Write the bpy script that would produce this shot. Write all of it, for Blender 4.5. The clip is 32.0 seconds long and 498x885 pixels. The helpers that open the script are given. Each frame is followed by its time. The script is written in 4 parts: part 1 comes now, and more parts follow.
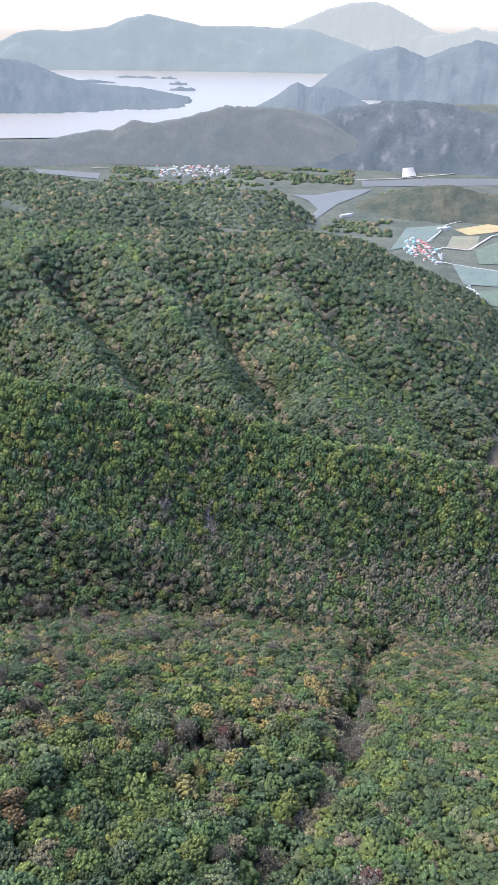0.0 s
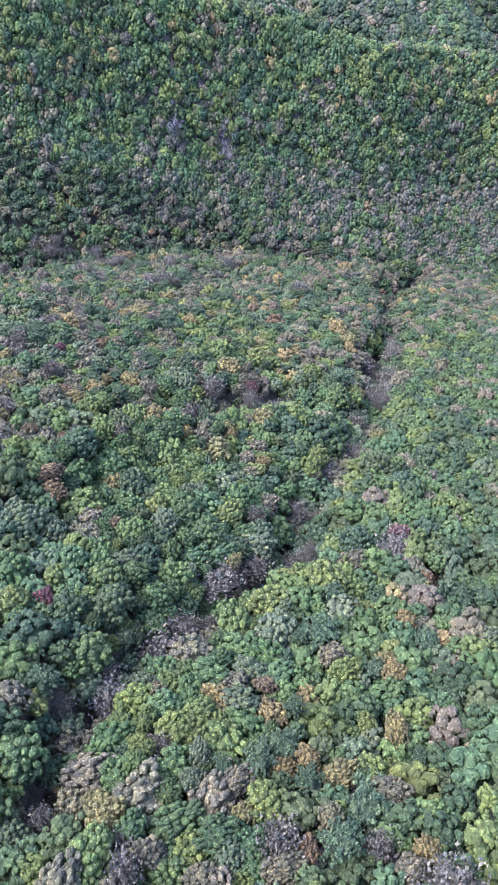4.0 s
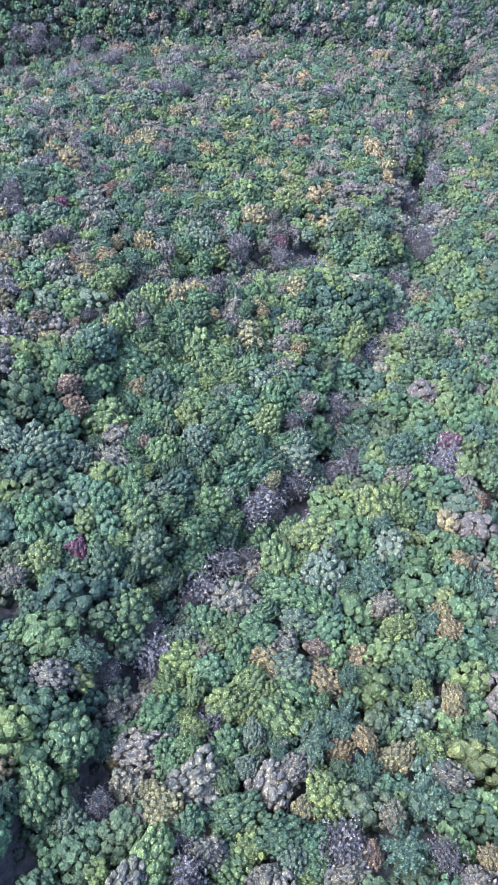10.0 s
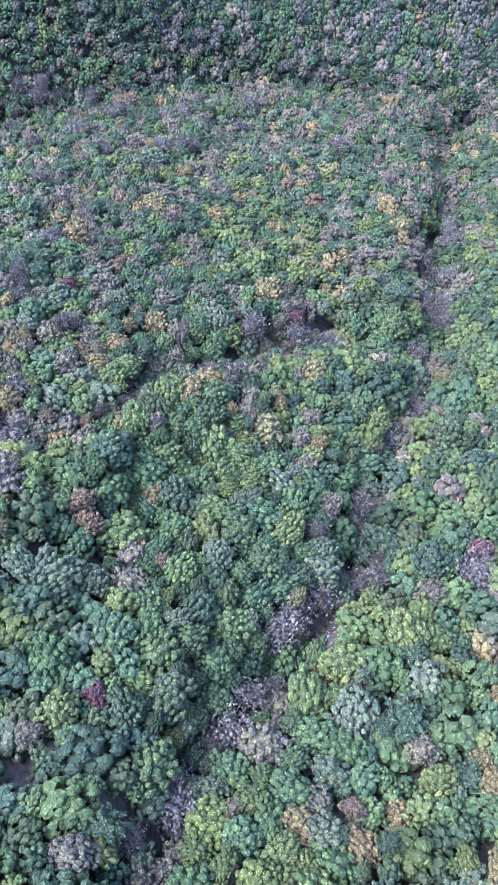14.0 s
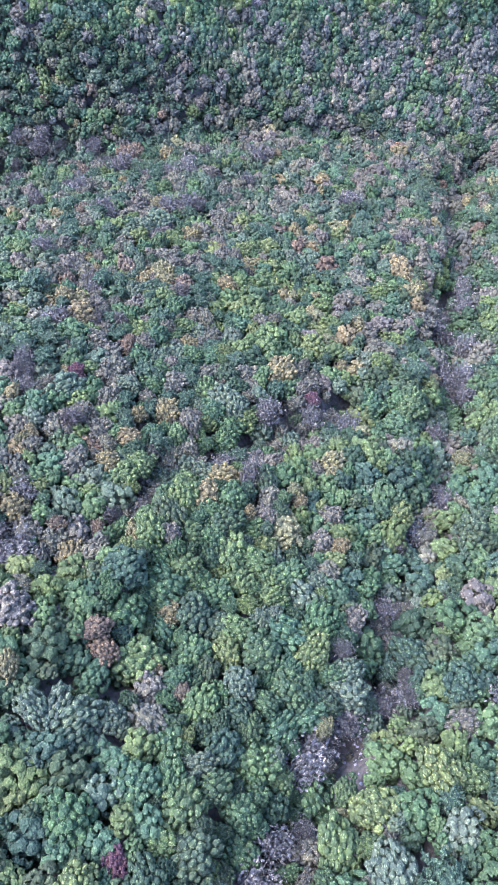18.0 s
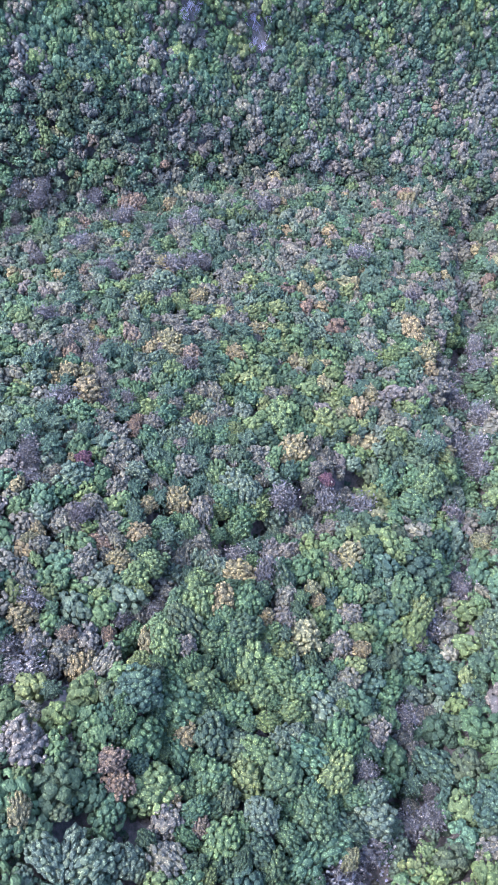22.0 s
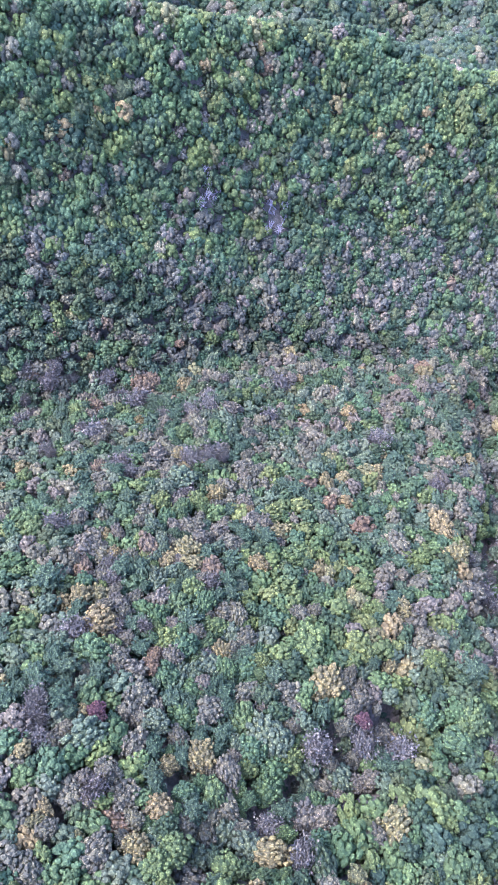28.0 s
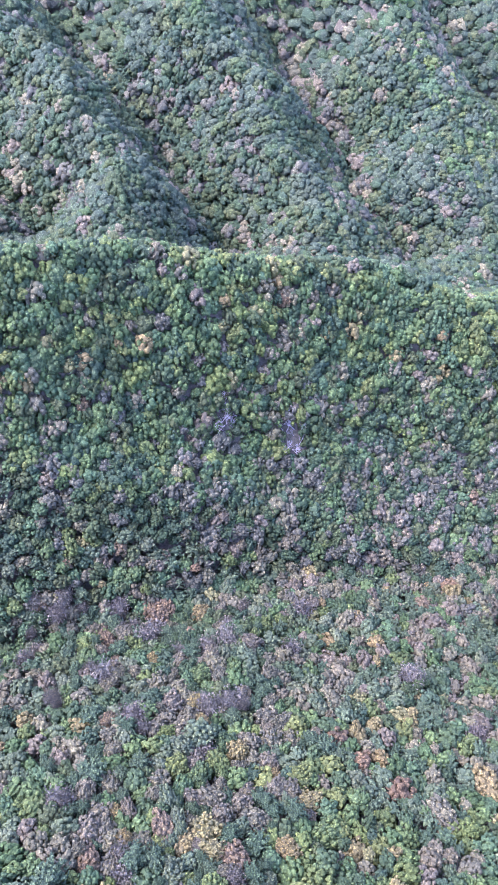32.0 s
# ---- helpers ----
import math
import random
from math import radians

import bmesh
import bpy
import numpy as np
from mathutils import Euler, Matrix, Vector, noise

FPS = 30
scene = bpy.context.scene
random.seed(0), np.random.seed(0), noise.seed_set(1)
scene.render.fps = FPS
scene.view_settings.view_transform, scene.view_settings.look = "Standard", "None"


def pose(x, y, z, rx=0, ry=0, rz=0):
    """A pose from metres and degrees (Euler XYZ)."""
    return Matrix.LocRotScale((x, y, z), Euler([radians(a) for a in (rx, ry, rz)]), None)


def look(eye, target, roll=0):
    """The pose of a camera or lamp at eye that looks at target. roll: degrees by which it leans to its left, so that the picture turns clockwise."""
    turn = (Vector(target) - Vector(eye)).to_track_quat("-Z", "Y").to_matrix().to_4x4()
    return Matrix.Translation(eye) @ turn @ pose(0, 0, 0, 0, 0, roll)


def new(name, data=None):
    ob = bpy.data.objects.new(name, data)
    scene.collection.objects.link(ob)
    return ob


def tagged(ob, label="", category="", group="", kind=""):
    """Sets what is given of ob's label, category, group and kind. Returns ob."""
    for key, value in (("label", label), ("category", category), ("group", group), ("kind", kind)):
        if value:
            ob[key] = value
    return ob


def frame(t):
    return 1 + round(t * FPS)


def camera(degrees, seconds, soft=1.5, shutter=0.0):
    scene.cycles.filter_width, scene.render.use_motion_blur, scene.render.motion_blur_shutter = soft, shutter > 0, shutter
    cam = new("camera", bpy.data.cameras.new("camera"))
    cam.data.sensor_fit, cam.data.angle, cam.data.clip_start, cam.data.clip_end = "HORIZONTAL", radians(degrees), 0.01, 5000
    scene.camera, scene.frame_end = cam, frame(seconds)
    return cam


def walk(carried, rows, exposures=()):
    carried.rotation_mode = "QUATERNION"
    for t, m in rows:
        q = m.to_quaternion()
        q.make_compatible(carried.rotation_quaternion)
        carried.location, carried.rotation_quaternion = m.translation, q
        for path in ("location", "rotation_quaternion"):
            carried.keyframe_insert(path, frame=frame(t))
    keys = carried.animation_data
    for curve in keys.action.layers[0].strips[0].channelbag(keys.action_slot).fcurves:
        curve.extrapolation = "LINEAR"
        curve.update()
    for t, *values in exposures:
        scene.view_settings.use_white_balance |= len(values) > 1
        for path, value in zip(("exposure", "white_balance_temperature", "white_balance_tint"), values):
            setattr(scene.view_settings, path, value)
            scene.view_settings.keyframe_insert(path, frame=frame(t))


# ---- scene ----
cam = camera(36.1, 32.0, soft=0.6)
# seconds, eye, turn to the left, tilt up, lean (degrees)
PATH = [
    (0, (0.00, -0.00, 300.00), 0.07, -27.99, 1.02),
    (1, (-1.07, 6.22, 299.34), 0.26, -33.39, 0.69),
    (2, (-2.06, 12.38, 298.42), 0.56, -39.82, 0.20),
    (3, (-3.14, 18.46, 298.24), 0.83, -48.28, -0.23),
    (4, (-4.40, 24.50, 298.07), 1.33, -56.88, -0.93),
    (4.5, (-5.15, 27.48, 297.96), 1.66, -61.12, -1.22),
    (6.5, (-8.53, 39.80, 297.21), 2.21, -74.51, -1.57),
    (7, (-9.12, 42.87, 297.22), 2.34, -74.49, -1.70),
    (8, (-10.36, 48.84, 296.86), 2.54, -74.39, -2.02),
    (9, (-11.62, 54.87, 296.43), 2.75, -74.31, -2.32),
    (10, (-12.86, 60.85, 295.98), 2.89, -74.31, -2.63),
    (11, (-13.83, 66.78, 296.15), 3.03, -74.35, -2.88),
    (12, (-15.30, 72.96, 295.27), 2.89, -74.21, -2.88),
    (13, (-16.70, 79.20, 294.98), 2.60, -74.21, -2.69),
    (14, (-18.09, 85.39, 294.58), 2.18, -74.27, -2.36),
    (14.5, (-18.90, 88.60, 294.60), 1.89, -74.32, -2.08),
    (16.5, (-22.15, 100.90, 293.59), 0.47, -74.23, -0.68),
    (17, (-23.10, 104.06, 293.63), 0.11, -74.25, -0.37),
    (18, (-24.44, 110.12, 292.98), -0.51, -74.26, 0.19),
    (19, (-25.71, 115.87, 292.49), -1.14, -74.25, 0.76),
    (20, (-27.02, 121.69, 292.12), -1.69, -74.28, 1.22),
    (21, (-28.05, 127.35, 293.34), -2.12, -74.41, 1.58),
    (22, (-29.39, 133.27, 292.50), -2.53, -74.35, 1.90),
    (23, (-30.70, 139.05, 291.89), -2.90, -73.98, 2.23),
    (24, (-32.03, 144.95, 291.41), -3.22, -73.50, 2.52),
    (24.5, (-32.60, 147.97, 291.17), -3.32, -73.29, 2.59),
    (26.5, (-34.86, 159.20, 290.09), -3.41, -71.76, 2.71),
    (27, (-35.56, 162.27, 290.44), -3.30, -70.33, 2.67),
    (28, (-37.20, 168.12, 289.39), -3.10, -67.04, 2.45),
    (29, (-38.47, 175.28, 289.63), -2.74, -64.05, 2.10),
    (30, (-39.55, 181.63, 289.20), -2.28, -60.99, 1.50),
    (31, (-40.48, 188.34, 289.28), -1.90, -58.18, 1.16),
    (32, (-42.13, 195.27, 290.27), -1.78, -55.41, 0.97),
]


def aimed(eye, turn, tilt, lean):
    a, b = radians(turn), radians(tilt)
    ahead = Vector((-math.sin(a) * math.cos(b), math.cos(a) * math.cos(b), math.sin(b)))
    return look(eye, Vector(eye) + ahead * 10, lean)


EXPOSURES = [
    (0.0, 2.2, 6450, 16), (1.6, 2.5, 6350, 26), (3.4, 2.75, 6100, 27), (4.5, 2.8, 5180, 27), (20.0, 2.95, 5000, 33), (26.5, 3.0, 5050, 35), (32.0, 3.1, 5280, 42),
]
walk(cam, [(t, aimed(eye, turn, tilt, lean)) for t, eye, turn, tilt, lean in PATH], EXPOSURES)

# ---- sky and sun: low sun behind thin cloud, to the left and a little ahead ----
world = bpy.data.worlds.new("sky")
scene.world = world
world.use_nodes = True
wn = world.node_tree.nodes
sky = wn.new("ShaderNodeTexSky")
sky.sky_type, sky.sun_disc = "NISHITA", False
sky.sun_elevation, sky.sun_rotation = radians(54), radians(-80)
sky.air_density, sky.dust_density, sky.ozone_density = 1.2, 2.5, 1.5
wn["Background"].inputs["Strength"].default_value = 0.15
wl = world.node_tree.links
# the air whitens towards the horizon
way, split, low, pale = wn.new("ShaderNodeTexCoord"), wn.new("ShaderNodeSeparateXYZ"), wn.new("ShaderNodeMapRange"), wn.new("ShaderNodeHueSaturation")
low.inputs["From Min"].default_value, low.inputs["From Max"].default_value = 0.0, 0.35
low.inputs["To Min"].default_value, low.inputs["To Max"].default_value = 0.22, 1.0
wl.new(way.outputs["Generated"], split.inputs[0])
wl.new(split.outputs["Z"], low.inputs["Value"])
wl.new(low.outputs[0], pale.inputs["Saturation"])
wl.new(sky.outputs[0], pale.inputs["Color"])
wl.new(pale.outputs[0], wn["Background"].inputs["Color"])
lamp = bpy.data.lights.new("sun", "SUN")
lamp.energy, lamp.angle, lamp.color = 1.4, radians(36), (1.0, 0.93, 0.83)
sun = new("sun", lamp)
sun.matrix_world = look((0, 0, 900), (644, -114, 0))

# ---- materials ----


def material(name):
    m = bpy.data.materials.new(name)
    m.use_nodes = True
    return m, m.node_tree.nodes, m.node_tree.links, m.node_tree.nodes["Principled BSDF"]


def stops(ramp_node, colours):
    e = ramp_node.color_ramp.elements
    while len(e) < len(colours):
        e.new(0.5)
    for k, c in enumerate(colours):
        e[k].position = k / max(1, len(colours) - 1)
        e[k].color = (*c, 1)


def mix(nodes, links, kind, a, b, fac):
    n = nodes.new("ShaderNodeMix")
    n.data_type, n.blend_type = "RGBA", kind
    for key, v in ((0, fac), (6, a), (7, b)):
        if hasattr(v, "links"):
            links.new(v, n.inputs[key])
        elif key == 0:
            n.inputs[0].default_value = v
        else:
            n.inputs[key].default_value = (*v, 1)
    return n.outputs[2]


def leaf_material(name, colours, forest=False):
    """Leaves: a hue for each tree, a smaller change from leaf to leaf, shade painted between leaf clumps, a soft sheen
    and some light let through.
    """
    m, nodes, links, bsdf = material(name)
    if forest:
        base = nodes.new("ShaderNodeAttribute")
        base.attribute_name = "hue"
        base = base.outputs["Color"]
    else:
        info, cr = nodes.new("ShaderNodeObjectInfo"), nodes.new("ShaderNodeValToRGB")
        stops(cr, colours)
        links.new(info.outputs["Random"], cr.inputs[0])
        base = cr.outputs[0]
    geo, vary = nodes.new("ShaderNodeNewGeometry"), nodes.new("ShaderNodeValToRGB")
    stops(vary, [(0.82, 0.84, 0.86), (1.0, 1.0, 1.0), (1.22, 1.2, 1.08)] if forest else [(0.66, 0.7, 0.76), (1.0, 1.0, 1.0), (1.4, 1.34, 1.14)])
    links.new(geo.outputs["Random Per Island"], vary.inputs[0])
    out = mix(nodes, links, "MULTIPLY", base, vary.outputs[0], 1.0)
    # bright clump centres and shaded seams between them, multiplied into the base colour
    co, grain, clump_shade = nodes.new("ShaderNodeTexCoord"), nodes.new("ShaderNodeTexVoronoi"), nodes.new("ShaderNodeValToRGB")
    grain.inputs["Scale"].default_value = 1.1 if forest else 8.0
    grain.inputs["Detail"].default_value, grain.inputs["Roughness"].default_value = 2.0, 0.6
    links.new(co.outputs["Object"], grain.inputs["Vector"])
    stops(clump_shade, [(1.7, 1.7, 1.6), (1.35, 1.35, 1.3), (0.6, 0.63, 0.66)] if forest else [(2.15, 2.15, 1.98), (1.62, 1.62, 1.56), (0.52, 0.57, 0.62)])
    clump_shade.color_ramp.elements[0].position, clump_shade.color_ramp.elements[1].position, clump_shade.color_ramp.elements[2].position = 0.1, 0.5, 0.95
    links.new(grain.outputs[0], clump_shade.inputs[0])
    out = mix(nodes, links, "MULTIPLY", out, clump_shade.outputs[0], 1.0)
    relief = nodes.new("ShaderNodeBump")
    relief.inputs["Strength"].default_value, relief.inputs["Distance"].default_value = 0.9, 0.5 if forest else 0.4
    relief.invert = True
    links.new(grain.outputs[0], relief.inputs["Height"])
    links.new(relief.outputs[0], bsdf.inputs["Normal"])
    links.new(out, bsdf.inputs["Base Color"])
    bsdf.inputs["Roughness"].default_value = 0.75
    bsdf.inputs["Specular IOR Level"].default_value = 0.1
    thin, both = nodes.new("ShaderNodeBsdfTranslucent"), nodes.new("ShaderNodeMixShader")
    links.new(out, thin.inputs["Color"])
    both.inputs[0].default_value = 0.22
    links.new(bsdf.outputs[0], both.inputs[1])
    links.new(thin.outputs[0], both.inputs[2])
    links.new(both.outputs[0], nodes["Material Output"].inputs["Surface"])
    return m


HUES = {
    "green": [(0.092, 0.142, 0.056), (0.116, 0.166, 0.066), (0.098, 0.152, 0.072), (0.138, 0.174, 0.060), (0.082, 0.120, 0.056)],
    "deep": [(0.066, 0.100, 0.050), (0.086, 0.115, 0.052), (0.072, 0.108, 0.062), (0.098, 0.118, 0.054)],
    "lime": [(0.150, 0.186, 0.058), (0.172, 0.192, 0.064), (0.130, 0.182, 0.066)],
    "yellow": [(0.250, 0.206, 0.088), (0.268, 0.204, 0.090), (0.216, 0.204, 0.088)],
    "orange": [(0.212, 0.146, 0.082), (0.200, 0.144, 0.084), (0.206, 0.158, 0.094)],
    "red": [(0.190, 0.083, 0.083), (0.168, 0.087, 0.083), (0.196, 0.121, 0.103)],
    "beige": [(0.186, 0.164, 0.100), (0.162, 0.152, 0.096), (0.196, 0.166, 0.112), (0.200, 0.184, 0.106)],
    "pale": [(0.132, 0.164, 0.088), (0.148, 0.170, 0.096), (0.126, 0.162, 0.090)],
    "pine": [(0.080, 0.118, 0.064), (0.092, 0.130, 0.072), (0.104, 0.138, 0.074)],
    "bare": [(0.136, 0.134, 0.094), (0.150, 0.146, 0.104), (0.124, 0.122, 0.088)],
    "faint": [(0.082, 0.110, 0.066), (0.092, 0.116, 0.070), (0.086, 0.114, 0.072)],
}
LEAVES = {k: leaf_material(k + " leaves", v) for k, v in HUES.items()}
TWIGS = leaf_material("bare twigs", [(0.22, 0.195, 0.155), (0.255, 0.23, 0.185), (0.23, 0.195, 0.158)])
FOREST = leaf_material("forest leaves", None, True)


def rough_material(name, colours, scale, rough=0.9, bump=0.4, detail=8.0):
    m, nodes, links, bsdf = material(name)
    co, nz, cr = nodes.new("ShaderNodeTexCoord"), nodes.new("ShaderNodeTexNoise"), nodes.new("ShaderNodeValToRGB")
    nz.inputs["Scale"].default_value, nz.inputs["Detail"].default_value = scale, detail
    nz.inputs["Roughness"].default_value = 0.62
    links.new(co.outputs["Object"], nz.inputs["Vector"])
    stops(cr, colours)
    cr.color_ramp.elements[0].position, cr.color_ramp.elements[-1].position = 0.3, 0.72
    links.new(nz.outputs[0], cr.inputs[0])
    fine = nodes.new("ShaderNodeTexNoise")
    fine.inputs["Scale"].default_value, fine.inputs["Detail"].default_value = scale * 9, 4
    links.new(co.outputs["Object"], fine.inputs["Vector"])
    links.new(mix(nodes, links, "OVERLAY", cr.outputs[0], fine.outputs["Color"], 0.6), bsdf.inputs["Base Color"])
    bsdf.inputs["Roughness"].default_value = rough
    bp = nodes.new("ShaderNodeBump")
    bp.inputs["Strength"].default_value, bp.inputs["Distance"].default_value = bump, 1.0 / max(scale, 0.02) * 0.1
    links.new(nz.outputs[0], bp.inputs["Height"])
    links.new(bp.outputs[0], bsdf.inputs["Normal"])
    return m


BARK = rough_material("bark", [(0.06, 0.05, 0.045), (0.13, 0.11, 0.10)], 3.0)
PALE_BARK = rough_material("pale bark", [(0.22, 0.20, 0.21), (0.36, 0.34, 0.36)], 3.0)
SOIL = rough_material("leaf litter", [(0.03, 0.032, 0.02), (0.075, 0.066, 0.048), (0.14, 0.118, 0.088)], 0.9, bump=1.0)
STONE = rough_material("grey stone", [(0.17, 0.165, 0.18), (0.34, 0.33, 0.35)], 0.8)


def distant_material(name, low, high, haze, amount, scale, rock=None):
    """Woods far off: dull tree tops in patches, shade painted between them, with bare rock on some, and haze put in as
    emission.
    """
    m, nodes, links, bsdf = material(name)
    co, nz, cr = nodes.new("ShaderNodeTexCoord"), nodes.new("ShaderNodeTexNoise"), nodes.new("ShaderNodeValToRGB")
    nz.inputs["Scale"].default_value, nz.inputs["Detail"].default_value = scale, 9
    nz.inputs["Roughness"].default_value = 0.65
    links.new(co.outputs["Object"], nz.inputs["Vector"])
    stops(cr, [low, high])
    cr.color_ramp.elements[0].position, cr.color_ramp.elements[1].position = 0.35, 0.68
    links.new(nz.outputs[0], cr.inputs[0])
    # tree tops as cells, the shade between them painted into the colour
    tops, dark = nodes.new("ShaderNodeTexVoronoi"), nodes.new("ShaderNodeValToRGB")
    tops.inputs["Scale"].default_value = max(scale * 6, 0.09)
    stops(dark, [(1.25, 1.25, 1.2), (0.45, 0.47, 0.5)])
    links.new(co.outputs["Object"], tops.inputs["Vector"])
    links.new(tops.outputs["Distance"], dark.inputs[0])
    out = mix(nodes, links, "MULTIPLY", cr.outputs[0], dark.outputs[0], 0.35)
    if rock:
        place, cliff, where = nodes.new("ShaderNodeMapping"), nodes.new("ShaderNodeTexNoise"), nodes.new("ShaderNodeValToRGB")
        place.inputs["Scale"].default_value = (0.022, 0.022, 0.009)
        cliff.inputs["Scale"].default_value, cliff.inputs["Detail"].default_value = 1.0, 6
        stops(where, [(0, 0, 0), (1, 1, 1)])
        where.color_ramp.elements[0].position, where.color_ramp.elements[1].position = 0.58, 0.72
        links.new(co.outputs["Object"], place.inputs[0])
        links.new(place.outputs[0], cliff.inputs["Vector"])
        links.new(cliff.outputs[0], where.inputs[0])
        out = mix(nodes, links, "MIX", out, rock, where.outputs[0])
    links.new(out, bsdf.inputs["Base Color"])
    bsdf.inputs["Roughness"].default_value = 1.0
    bsdf.inputs["Specular IOR Level"].default_value = 0.0
    # distance haze imitated by emission; the slopes are no light source
    bsdf.inputs["Emission Color"].default_value = (*haze, 1)
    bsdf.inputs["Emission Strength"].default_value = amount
    return m


def plain_material(name, colour, rough=0.6):
    m, nodes, links, bsdf = material(name)
    nz = nodes.new("ShaderNodeTexNoise")
    nz.inputs["Scale"].default_value = 0.6
    dull = tuple(c * 0.75 for c in colour)
    links.new(mix(nodes, links, "MIX", colour, dull, nz.outputs[0]), bsdf.inputs["Base Color"])
    bsdf.inputs["Roughness"].default_value = rough
    return m

# ---- shape of the land ----
def ramp(v, xs, zs):
    return np.interp(v, xs, zs)


def near_slope(x, y):
    """Top of the canopy on the slope under the flight line."""
    cx, cy = np.clip(x, -110, 95), np.clip(y, 15, 310)
    u, v = cx / 100, (cy - 200) / 100
    z = (84.6 - 50.5 * v + 1.4 * v**2 - 1.4 * v**3 - 25.5 * u - 1.0 * u * v + 9.3 * u * v**2
         + 7.6 * u**2 - 14.9 * u**2 * v + 10.3 * u**3)
    return np.minimum(z - 0.22 * (x - cx) - 0.5 * (y - cy), 215 + 0.1 * z)


def first_ridge(x, y):
    """Steep wooded face across the valley, and its far side."""
    top = ramp(x, [-400, -130, -60, -27, 5, 47, 130, 300, 500], [172, 139, 123, 111, 103, 89, 73, 26, -14])
    line = ramp(x, [-300, -130, -60, -27, 47, 130, 300], [360, 372, 383, 396, 398, 408, 430]) + 3 * np.sin(x / 13 + 1)
    d = y - line
    fall = ramp(d, [-200, -120, -80, -52, -38, -8, 0], [-166, -110, -81, -60, -49, -9, 0])
    rib = 5.0 * np.abs(np.sin((x + 0.25 * (y - 330)) / 26.0)) * np.clip(-d / 30, 0, 1)
    return np.where(d < 0, top + fall - rib + 2.5, top + 2.5 - 0.95 * d)


def pieces_of(lines):
    """Starts and spans of all straight pieces of some lines."""
    a = np.concatenate([np.array(line[:-1], float) for line in lines])
    return a, np.concatenate([np.array(line[1:], float) for line in lines]) - a


def line_distance(pieces, x, y):
    a, d = pieces
    px, py = np.asarray(x, float)[..., None] - a[:, 0], np.asarray(y, float)[..., None] - a[:, 1]
    f = np.clip((px * d[:, 0] + py * d[:, 1]) / (d[:, 0]**2 + d[:, 1]**2), 0, 1)
    return np.hypot(px - f * d[:, 0], py - f * d[:, 1]).min(axis=-1)


GULLIES = [[(-330, 640), (-203, 590), (-138, 495)], [(-155, 640), (-122, 590), (-102, 572), (-86, 550), (-54, 505), (-44, 470)],
           [(-57, 656), (-32, 629), (-12, 594), (3, 569), (20, 531), (40, 490)], [(24, 678), (63, 661), (84, 622), (101, 599), (133, 575), (175, 540)], [(140, 680), (185, 640), (260, 600)]]


GULLY_PIECES = pieces_of(GULLIES)


def second_gully(x, y):
    """1 in the bed of a gully of the second ridge, 0 on the spurs; the gullies run down to the right."""
    d = line_distance(GULLY_PIECES, x + 4 * np.sin(y / 9), y)
    return np.clip(1 - d / 44, 0, 1)**1.2


def second_ridge(x, y):
    top = ramp(x, [-600, -230, -130, 0, 35, 70, 140, 230, 400, 700], [150, 141, 136, 117, 122, 108, 76, 18, -50, -95])
    line = 690 + 10 * np.sin(x / 45) + 0.0003 * x**2
    d = y - line
    g = second_gully(x, y)
    drop = (44 * g + 5 * np.sin(x / 19 + y / 31)) * np.clip(-d / 60, 0, 1)
    return np.where(d < 0, top + 0.27 * d - 0.0002 * d * d - drop + 8, top - 0.42 * d)


def third_ridge(x, y):
    top = ramp(x, [-900, -332, -259, -183, -32, 43, 89, 158, 198, 246, 303, 420], [125, 92, 80, 75, 69, 73, 69, 57, 38, 19, -5, -84])
    line = 1040 + 10 * np.sin(x / 70)
    d = y - line
    spur = np.abs(np.sin((x - 0.5 * d) / 60.0))
    return top - np.where(d < 0, 0.30, 0.45) * np.abs(d) - 16 * (1 - spur) * np.clip(np.abs(d) / 70, 0, 1)


def fourth_ridge(x, y):
    top = ramp(x, [-1500, -466, -381, -309, -204, -141, -78, 0, 80], [70, 42, 47, 37, 30, 16, -15, -66, -115])
    line = 1480 + 20 * np.sin(x / 110)
    d = y - line
    spur = np.abs(np.sin((x + 0.4 * d) / 75.0))
    return top - np.where(d < 0, 0.28, 0.32) * np.abs(d) - 20 * (1 - spur) * np.clip(np.abs(d) / 100, 0, 1)


def fifth_ridge(x, y):
    top = ramp(x, [-1500, -592, -486, -393, -259, -192, 10, 78, 140, 200], [35, 10, 4, -9, -5, -22, -22, -41, -80, -130])
    line = 1900 + 20 * np.sin(x / 130)
    d = y - line
    spur = np.abs(np.sin((x + 0.3 * d) / 80.0))
    return top - np.where(d < 0, 0.26, 0.35) * np.abs(d) - 16 * (1 - spur) * np.clip(np.abs(d) / 100, 0, 1)


def soft_max(a, b, k=6.0):
    h = np.clip(0.5 + 0.5 * (a - b) / k, 0, 1)
    return b + (a - b) * h + k * h * (1 - h)


FLOOR = -100.0
STREAM = [(-60, 15), (-44, 33), (-37, 44), (-34, 57), (-27, 70), (-18, 79), (-8, 91), (4, 102), (7, 117), (17, 138),
          (30, 163), (39, 195), (42, 222), (54, 248), (58, 275), (62, 300), (80, 318)]


STREAM_PIECES = pieces_of([STREAM])
MOUNDS = [(-5, 205, 4, 18), (20, 183, 4, 9), (49, 150, 4, 11), (-20, 285, -4, 16), (66, 246, 4, 12), (8, 34, 4, 14), (-45, 60, 3, 12)]


def stream_distance(x, y):
    return line_distance(STREAM_PIECES, x, y)


def spur_edge(x):
    """Far edge of the green spur, behind which the slope drops into a hollow."""
    return ramp(x, [-110, -73, -60, -50, -44, -25, -14, 7, 20, 30, 60], [112, 124, 127, 133, 146, 152, 158, 169, 164, 160, 150])


